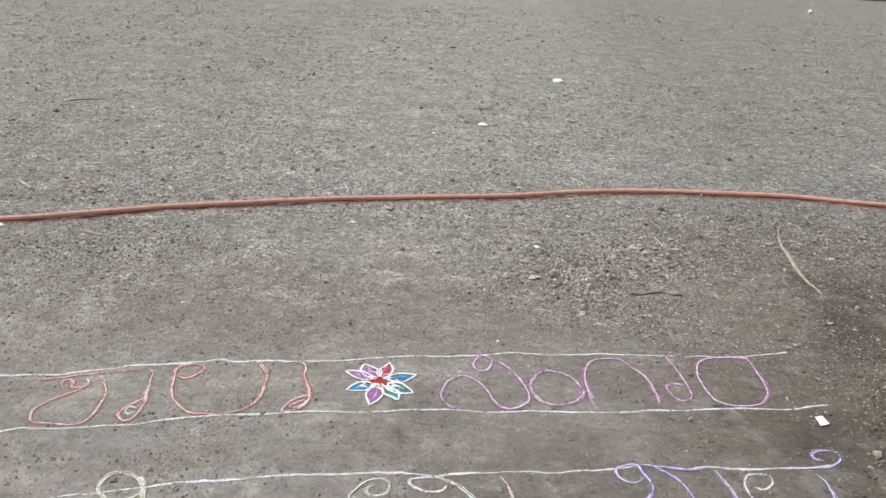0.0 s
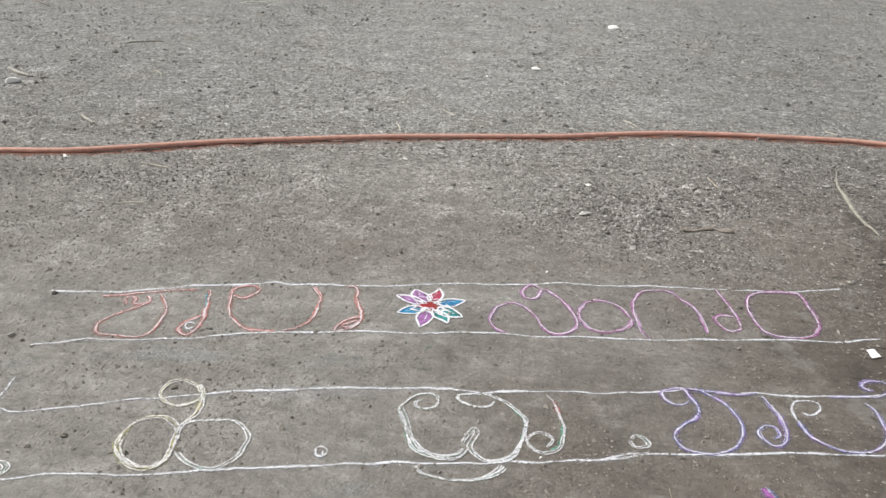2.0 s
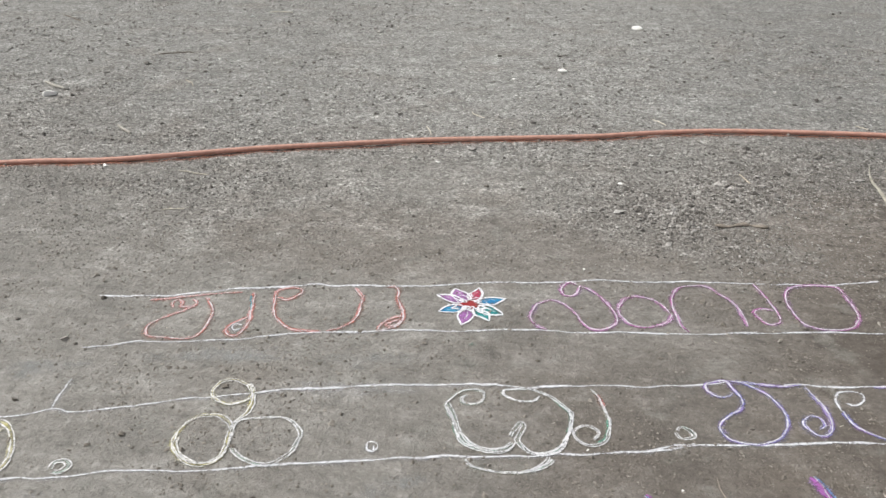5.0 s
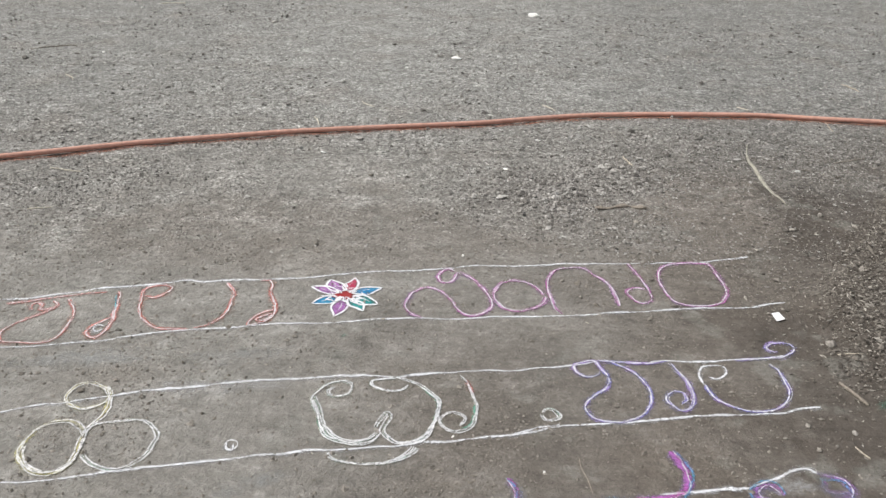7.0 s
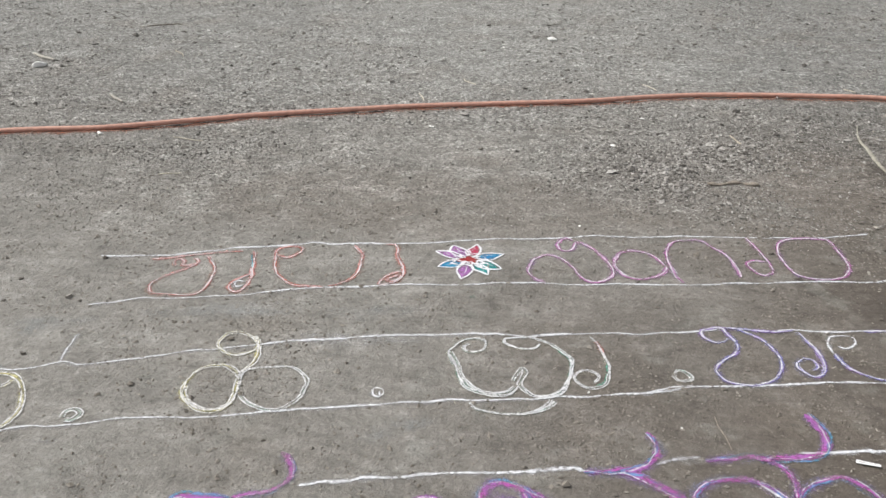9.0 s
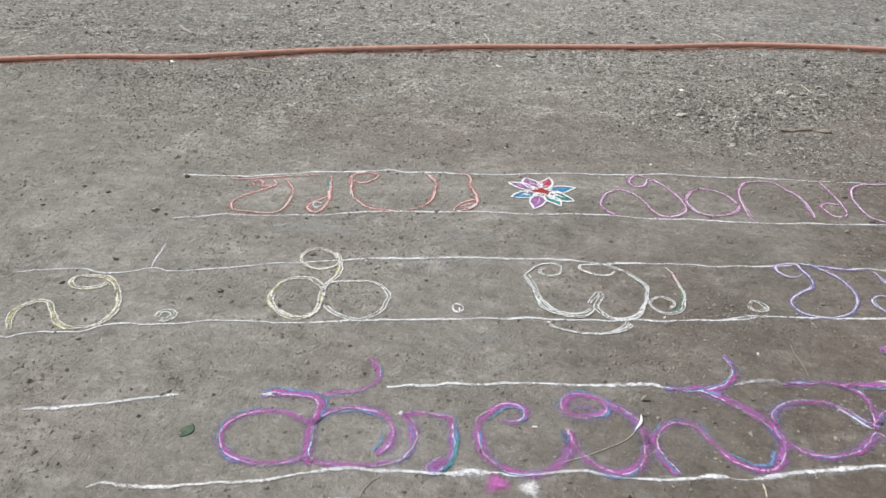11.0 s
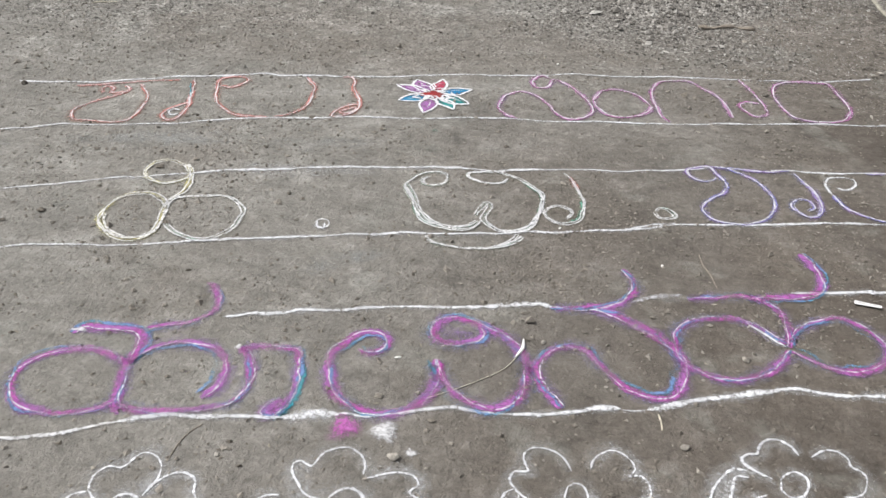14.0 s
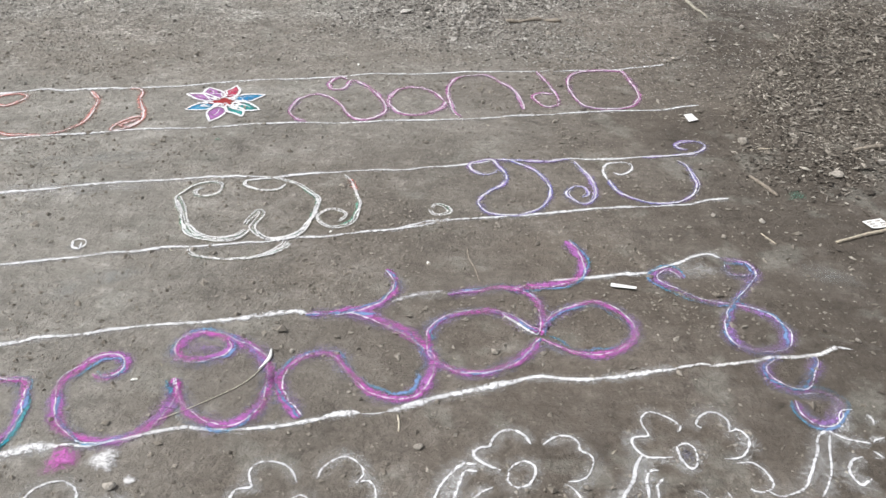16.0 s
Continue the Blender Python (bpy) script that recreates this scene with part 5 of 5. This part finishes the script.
xs, ys = pick(2600, -1.9, 1.6, 0.4, 3.2, lambda x, y: 0.12 + 0.35 * np.clip(value_noise(x, y, 3, 19) * 3, 0, 1) + 0.3 * np.clip(x - 0.6, 0, 1))
scatter("clods", xs, ys, rng.gamma(1.6, 0.0020, len(xs)) + 0.0036, rng.uniform(0.4, 0.7, len(xs)), rng.uniform(1, 1.5, len(xs)), clod, "small dry clods of earth lying among the drawings", "soil crumbs", sink=0.2)

along = spline(HOSE, 0.02)
spot = along[rng.integers(0, len(along), 420)] + rng.normal(0, 1, (420, 2)) * (0.01, 0.028)
scatter("hose_debris", spot[:, 0], spot[:, 1], rng.uniform(0.003, 0.006, 420), rng.uniform(0.3, 0.6, 420), rng.uniform(1.5, 5.0, 420), chaff, "pale flakes and chaff caught along the hose", "chaff", sink=0.05)



# ---- loose things on the earth ----
def rod(name, mat, radius, points, label):
    """A twig or straw, a little crooked, thinner at its ends."""
    radius *= 0.55 if name == "straw" else 0.9
    me = sweep(name, points, lambda s: radius * (0.6 + 0.4 * math.sin(math.pi * (0.15 + 0.7 * s))), lambda s: radius * (0.6 + 0.4 * math.sin(math.pi * (0.15 + 0.7 * s))), mat, 7, max(0.006, radius), 0.14)
    return tagged(new(name, me), label, "straw" if name == "straw" else "stick", "straws" if name == "straw" else "")


WHITE_STONES = [
    (-4.014, 12.114, 0.053),
    (4.905, 15.184, 0.143),
    (0.517, 7.615, 0.088),
    (-0.060, 5.782, 0.060),
    (-2.969, 7.626, 0.040),
    (-0.566, 3.661, 0.023),
    (-2.070, 3.333, 0.018),
    (-0.372, 5.518, 0.021),
    (-2.495, 5.711, 0.021),
    (-3.094, 4.525, 0.077),
    (-2.081, 3.343, 0.025),
    (-0.116, 1.038, 0.009),
    (0.133, 2.573, 0.013),
    (0.280, 3.517, 0.022),
    (1.572, 3.596, 0.023),
    (0.372, 1.421, 0.009),
    (0.436, 3.948, 0.019),
    (0.157, 1.538, 0.008),
]
DARK_STONES = [
    (-0.298, 3.363, 0.031),
    (-0.274, 2.803, 0.016),
    (-0.389, 2.626, 0.025),
    (-0.527, 2.824, 0.020),
    (-0.635, 7.946, 0.054),
    (-0.987, 9.584, 0.052),
    (-0.535, 6.205, 0.039),
    (-1.804, 5.737, 0.028),
    (1.325, 2.900, 0.026),
    (1.529, 3.202, 0.024),
    (-0.404, 1.755, 0.012),
    (-0.905, 1.874, 0.013),
    (-1.395, 2.085, 0.024),
    (-1.583, 1.908, 0.019),
    (-1.681, 1.930, 0.018),
    (-1.551, 1.768, 0.018),
    (-1.327, 1.502, 0.022),
    (-1.327, 1.798, 0.015),
    (0.759, 2.437, 0.022),
    (0.663, 2.375, 0.016),
    (0.513, 1.153, 0.011),
    (0.105, 1.126, 0.013),
    (0.265, 1.001, 0.010),
    (0.210, 1.167, 0.012),
    (-1.071, 2.531, 0.015),
    (-0.921, 2.738, 0.016),
    (-1.142, 9.435, 0.039),
    (0.551, 7.015, 0.027),
    (-0.538, 2.657, 0.018),
    (-0.396, 2.640, 0.019),
]
GREY_STONES = [
    (-0.080, 0.802, 0.026),
    (-1.374, 1.816, 0.028),
    (1.206, 2.045, 0.041),
    (1.383, 1.852, 0.036),
    (1.169, 1.190, 0.016),
    (-0.346, 0.765, 0.012),
    (-0.038, 0.703, 0.016),
    (-0.059, 0.598, 0.014),
    (0.364, 0.894, 0.018),
    (1.127, 1.628, 0.023),
    (1.023, 1.648, 0.019),
    (1.507, 1.899, 0.033),
    (0.136, 1.123, 0.013),
    (0.245, 1.019, 0.009),
    (1.067, 1.574, 0.012),
    (-0.214, 0.564, 0.010),
    (-0.194, 0.564, 0.008),
    (1.504, 3.066, 0.030),
    (1.352, 2.909, 0.029),
]
LEAF = [(1.454, 4.007), (1.401, 3.786), (1.391, 3.605), (1.381, 3.378), (1.400, 3.162)]
STALK = [(0.100, 1.125), (0.100, 1.099), (0.088, 1.070), (0.065, 1.032), (0.023, 0.995), (-0.019, 0.963), (-0.051, 0.942)]
HUSK = [(0.634, 3.068), (0.694, 3.074), (0.763, 3.103), (0.835, 3.078)]
SLIP = [(1.090, 2.230), (1.115, 2.241), (1.122, 2.195), (1.093, 2.182)]
STRIP = [(0.738, 1.358), (0.787, 1.346), (0.784, 1.337), (0.734, 1.346)]
SCRAP = [(1.358, 1.635), (1.407, 1.651), (1.414, 1.604), (1.369, 1.605)]

ROCKS = {}
for kind, mat in (("white", stone_white), ("dark", stone_dark), ("grey", stone_grey)):
    ROCKS[kind] = [rock_mesh("stone", mat, 3 + 11 * k + len(kind), 0.50 + 0.10 * (k % 3)) for k in range(5)]
LABELS = {"white": "small white chip of stone on the grey earth", "dark": "small dark pebble pressed into the earth", "grey": "rough grey-brown lump of stone on the earth"}
for kind, spots in (("white", WHITE_STONES), ("dark", DARK_STONES), ("grey", GREY_STONES)):
    for k, (x, y, size) in enumerate(spots):
        name = "pebble" if size < 0.02 else "stone"
        rock = tagged(new(name, ROCKS[kind][k % 5]), LABELS[kind], "stone", kind + " stones")
        rock.matrix_world = pose(x, y, float(height(x, y)) + size * 0.16, 0, 0, 67 * k) @ Matrix.Diagonal((size * (1.5 if kind == "white" else 1.0), size * (0.75 + 0.06 * (k % 4)), size, 1))

rod("twig", bark, 0.0052, [(1.163, 1.848), (1.182, 1.803), (1.202, 1.749)], "short brown twig with peeling bark by the litter bank")
rod("branch", straw, 0.0048, [(1.265, 1.543), (1.338, 1.576), (1.406, 1.602), (1.510, 1.646)], "long pale peeled stick on the earth")
rod("branch", bark, 0.008, [(1.460, 1.951), (1.524, 1.967), (1.582, 1.981), (1.665, 2.012)], "grey broken branch lying in the litter")
rod("straw", bark, 0.0024, [(0.453, 1.481), (0.456, 1.443), (0.467, 1.404), (0.474, 1.360)], "thin curved brown straw")
rod("straw", straw, 0.003, [(0.328, 0.965), (0.331, 0.946), (0.331, 0.929)], "short pale straw stub")
rod("straw", straw, 0.003, [(1.202, 1.982), (1.235, 1.977), (1.265, 1.971)], "pale straw at the edge of the litter")
rod("straw", straw, 0.003, [(1.341, 1.979), (1.348, 1.956), (1.356, 1.930)], "pale broken straw in the litter")
rod("straw", straw, 0.003, [(1.109, 1.576), (1.117, 1.555), (1.128, 1.532)], "thin pale straw on brown earth")
rod("straw", straw, 0.004, [(2.011, 3.040), (2.042, 3.075), (2.078, 3.065)], "curled pale straw in the litter")
rod("straw", bark, 0.002, [(-0.415, 0.742), (-0.413, 0.776), (-0.405, 0.805), (-0.391, 0.826)], "thin dark curved root fibre")
rod("straw", straw, 0.0018, [(0.301, 0.790), (0.313, 0.774), (0.327, 0.757), (0.322, 0.735)], "fine curled straw thread")

rod("twig", chaffwood, 0.012, [(-4.30, 5.25), (-4.255, 5.361), (-4.20, 5.48)], "short pale barkless stick out in the yard")
rod("twig", chaffwood, 0.011, [(-3.312, 4.843), (-3.192, 4.744), (-3.082, 4.680)], "stubby grey twig with a pale broken end")
rod("twig", chaffwood, 0.009, [(-2.351, 3.974), (-2.285, 3.911), (-2.223, 3.861)], "short weathered grey stick")
rod("straw", bark, 0.008, [(-3.06, 5.79), (-2.94, 5.88), (-2.80, 5.95)], "long thin brown straw out in the yard")
rod("straw", straw, 0.005, [(-1.571, 2.860), (-1.52, 2.874), (-1.482, 2.885)], "pale straw lying on the swept earth")
rod("straw", straw, 0.005, [(-1.715, 3.340), (-1.64, 3.325), (-1.564, 3.313)], "pale straw beside the hose")
rod("straw", straw, 0.007, [(2.348, 5.322), (2.375, 5.24), (2.394, 5.143)], "pale straw out in the yard")
rod("straw", straw, 0.006, [(0.819, 3.732), (0.835, 3.676), (0.850, 3.606)], "short pale straw on the gravel")
rod("straw", bark, 0.006, [(1.783, 3.747), (1.871, 3.788), (1.942, 3.812)], "brown straw stem near the litter")
rod("straw", straw, 0.004, [(1.967, 4.438), (1.950, 4.34), (1.946, 4.259)], "pale straw crossing near the hose")
rod("straw", straw, 0.007, [(2.952, 6.122), (2.95, 6.0), (2.911, 5.918)], "bent pale straw out in the yard")
rod("straw", straw, 0.005, [(1.563, 4.689), (1.59, 4.65), (1.613, 4.612)], "short pale straw behind the hose")
rod("straw", straw, 0.005, [(0.480, 4.641), (0.515, 4.59), (0.547, 4.530)], "short pale straw behind the hose")
rod("straw", straw, 0.006, [(-2.457, 5.054), (-2.39, 4.99), (-2.346, 4.917)], "short pale straw on grey grit")
rod("straw", straw, 0.009, [(-2.931, 7.924), (-2.80, 7.96), (-2.695, 7.961)], "long pale straw far out in the yard")
rod("straw", straw, 0.005, [(-0.526, 4.590), (-0.49, 4.54), (-0.446, 4.502)], "short pale straw behind the hose")
rod("straw", straw, 0.005, [(-0.730, 4.266), (-0.70, 4.20), (-0.680, 4.122)], "pale straw leaning by the hose")
rod("straw", bark, 0.009, [(-4.701, 7.366), (-4.55, 7.24), (-4.371, 7.095)], "thin dark straw far out in the yard")

leaf = tagged(new("dry_leaf", sweep("dry_leaf", LEAF, lambda s: 0.002 + 0.009 * math.sin(math.pi * min(1, max(0, s * 1.0))) ** 1.3 * (0.4 + s), lambda s: 0.0025 + 0.002 * s, leaf_dry, 8, 0.02)), "long narrow dry greenish-grey leaf blade, curved on the earth", "leaf")
stalk = tagged(new("dry_stalk"), "long thin dry stalk with a pale sheath at one end", "straw")
part("stem", sweep("stem", [(x, y, 0.0008) for x, y in STALK], lambda s: 0.0010 - 0.0003 * s, lambda s: 0.0009, straw, 7, 0.008), stalk)
part("sheath", sweep("sheath", [(x - 0.001, y, 0.002) for x, y in STALK[:3]], lambda s: 0.001 + 0.0026 * math.sin(math.pi * s), lambda s: 0.0018, paper, 7, 0.008), stalk, "papery white sheath")
husk = tagged(new("dry_husk", sweep("dry_husk", HUSK, lambda s: 0.006 + 0.009 * math.sin(9 * s) ** 2, lambda s: 0.003 + 0.004 * math.sin(7 * s + 1) ** 2, bark, 9, 0.012, 0.3)), "flat crumpled brown husk lying on the gravel", "husk")


def sheet(name, corners, label, category, lines=0, curl=0.004):
    """A thin scrap of paper with one lifted corner."""
    a, b, c, d = (Vector((*p, 0)) for p in corners)
    k, verts, faces = 6, [], []
    for level in (0.0022, 0.0016):
        for i in range(k + 1):
            for j in range(k + 1):
                p = (a.lerp(b, i / k)).lerp(d.lerp(c, i / k), j / k)
                verts.append((p.x, p.y, float(height(p.x, p.y)) + level + curl * (i / k) ** 2 * (j / k) ** 2 + 0.0030))
    m = (k + 1) ** 2
    for i in range(k):
        for j in range(k):
            q = [i * (k + 1) + j, (i + 1) * (k + 1) + j, (i + 1) * (k + 1) + j + 1, i * (k + 1) + j + 1]
            faces += [tuple(q[::-1]), tuple(v + m for v in q)]
    rim = [i * (k + 1) for i in range(k + 1)] + [k * (k + 1) + j for j in range(1, k + 1)] + [i * (k + 1) + k for i in range(k - 1, -1, -1)] + list(range(k - 1, 0, -1))
    for p, q in zip(rim, rim[1:] + rim[:1]):
        faces.append((p, q, q + m, p + m))
    top = tagged(new(name, mesh_from(name, verts, faces, [paper])), label, category)
    for r in range(lines):
        s = (r + 0.8) / (lines + 0.6)
        row = []
        for u0 in (0.12, 0.55 + 0.1 * (r % 2)):
            for u, w in ((u0, s - 0.08), (u0 + 0.28, s - 0.08), (u0 + 0.28, s + 0.08), (u0, s + 0.08)):
                p = a.lerp(b, u).lerp(d.lerp(c, u), w)
                row.append((p.x, p.y, float(height(p.x, p.y)) + 0.0058 + curl * u * u * w * w))
        part("print", mesh_from("print", row, [(0, 1, 2, 3), (4, 5, 6, 7)], [ink]), top, "grey printed bars")
    return top


sheet("paper_slip", SLIP, "small blank white paper slip at the end of a chalk line", "paper", 0, 0.0015)
sheet("paper_strip", STRIP, "narrow torn strip of printed white paper", "paper", 1, 0.001)
sheet("paper_scrap", SCRAP, "torn scrap of printed white paper beside a stick", "paper", 3, 0.012)


def spill(name, x, y, rx, ry, kind, label, seed, turn=0.0, dome=0.002):
    return tagged(new(name, spill_mesh(x, y, rx, ry, kind, seed, turn, dome)), label, "powder")


spill("powder_spill", -0.170, 0.855, 0.030, 0.034, "pinkblot", "round blot of spilt magenta powder", 2)
spill("powder_spill", -0.107, 0.852, 0.030, 0.026, "whiteblot", "small heap of spilt white powder", 4, dome=0.005)
spill("powder_spill", -0.058, 0.815, 0.014, 0.014, "whiteblot", "small burst of spilt white powder", 7)
spill("powder_spill", -0.183, 1.992, 0.013, 0.016, "tealdust", "small blot of spilt green powder", 9)
spill("powder_smear", -0.465, 1.702, 0.24, 0.055, "dust", "wide smear of white dust along a ruled line", 1, 0.12, 0.0)
spill("powder_smear", 0.924, 1.418, 0.10, 0.045, "dust", "smear of white dust under the end of a line", 3, 0.2, 0.0)
spill("powder_smear", -1.063, 1.165, 0.06, 0.014, "dust", "faint smear of white dust", 5, 0.1, 0.0)
spill("powder_smear", 0.374, 1.304, 0.06, 0.022, "dust", "scuffed white dust where a line was trodden away", 6, 0.1, 0.0)
spill("powder_smear", -0.228, 0.872, 0.07, 0.022, "dust", "smear of white dust on a ruled line", 8, 0.0, 0.0)
spill("powder_spill", -0.398, 1.020, 0.009, 0.011, "whiteblot", "small white powder blot at the head of a hook", 16)
spill("powder_spill", -0.695, 1.022, 0.020, 0.009, "whiteblot", "white powder at the start of a magenta bar", 17, 0.3)
spill("powder_smear", -0.86, 1.82, 0.30, 0.075, "film", "pale film of dust swept between two rows", 11, 0.22, 0.0)
spill("powder_smear", -0.45, 1.86, 0.22, 0.06, "film", "pale film of dust swept between two rows", 12, 0.2, 0.0)
spill("powder_smear", -1.36, 1.66, 0.16, 0.07, "film", "pale film of dust on the earth", 13, 0.2, 0.0)
spill("powder_smear", 1.20, 1.41, 0.10, 0.055, "film", "pale grey dust film beside the last letter", 14, -0.4, 0.0)
spill("powder_smear", -0.28, 1.33, 0.12, 0.05, "film", "pale scuffed dust under the middle row", 15, 0.5, 0.0)
spill("powder_smear", -0.024, 1.125, 0.045, 0.025, "bluedust", "faint blue dust inside a letter curl", 2, 0.0, 0.0)
spill("powder_smear", -0.744, 0.558, 0.026, 0.026, "bluedust", "faint blue-grey dust filling a flower centre", 2, 0.0, 0.0)
spill("powder_smear", 0.780, 0.888, 0.016, 0.024, "bluedust", "faint blue-grey dust filling a flower centre", 4, 0.0, 0.0)
spill("powder_smear", 1.247, 1.751, 0.035, 0.028, "tealdust", "faint green powder smear by the litter", 4, 0.4, 0.0)


def flat_leaf(x, y, length, wide, turn, mat, label):
    """A small leaf trodden flat, with a raised midrib."""
    c, s = math.cos(turn), math.sin(turn)
    me = sweep("leaf", [(x - c * length / 2, y - s * length / 2), (x, y + 0.001), (x + c * length / 2, y + s * length / 2)], lambda t: 0.0006 + wide * math.sin(math.pi * t) ** 0.8, lambda t: 0.0011, mat, 10, 0.004)
    return tagged(new("leaf", me), label, "leaf")


flat_leaf(-0.810, 0.872, 0.042, 0.014, 1.3, leaf_green, "small dark green leaf trodden into the earth")
flat_leaf(0.388, 0.771, 0.020, 0.006, 1.0, leaf_lime, "tiny yellow-green leaf lying on a chalk vine")

# low dark mound standing in for an unidentified dark shape at the yard's edge
xs, ys = np.meshgrid(np.linspace(-2.6, 2.6, 60), np.linspace(-1.0, 1.0, 24))
rise = 0.55 * np.clip(1 - (xs / 2.6) ** 2, 0, 1) * np.clip(1 - ys ** 2, 0, 1) * (1 + 0.7 * value_noise(xs, ys, 3, 31)) - 0.01
hv = np.stack([xs.ravel(), ys.ravel(), rise.ravel()], 1)
i = (np.arange(23)[:, None] * 60 + np.arange(59)[None, :]).ravel()
heap = tagged(new("soil_heap", mesh_from("soil_heap", hv, np.stack([i, i + 1, i + 61, i + 60], 1).tolist(), [mound_dark], smooth=True)), "low dark mound at the yard's edge", "soil heap")
heap.matrix_world = pose(9.27, 19.6, 0, 0, 0, 8)
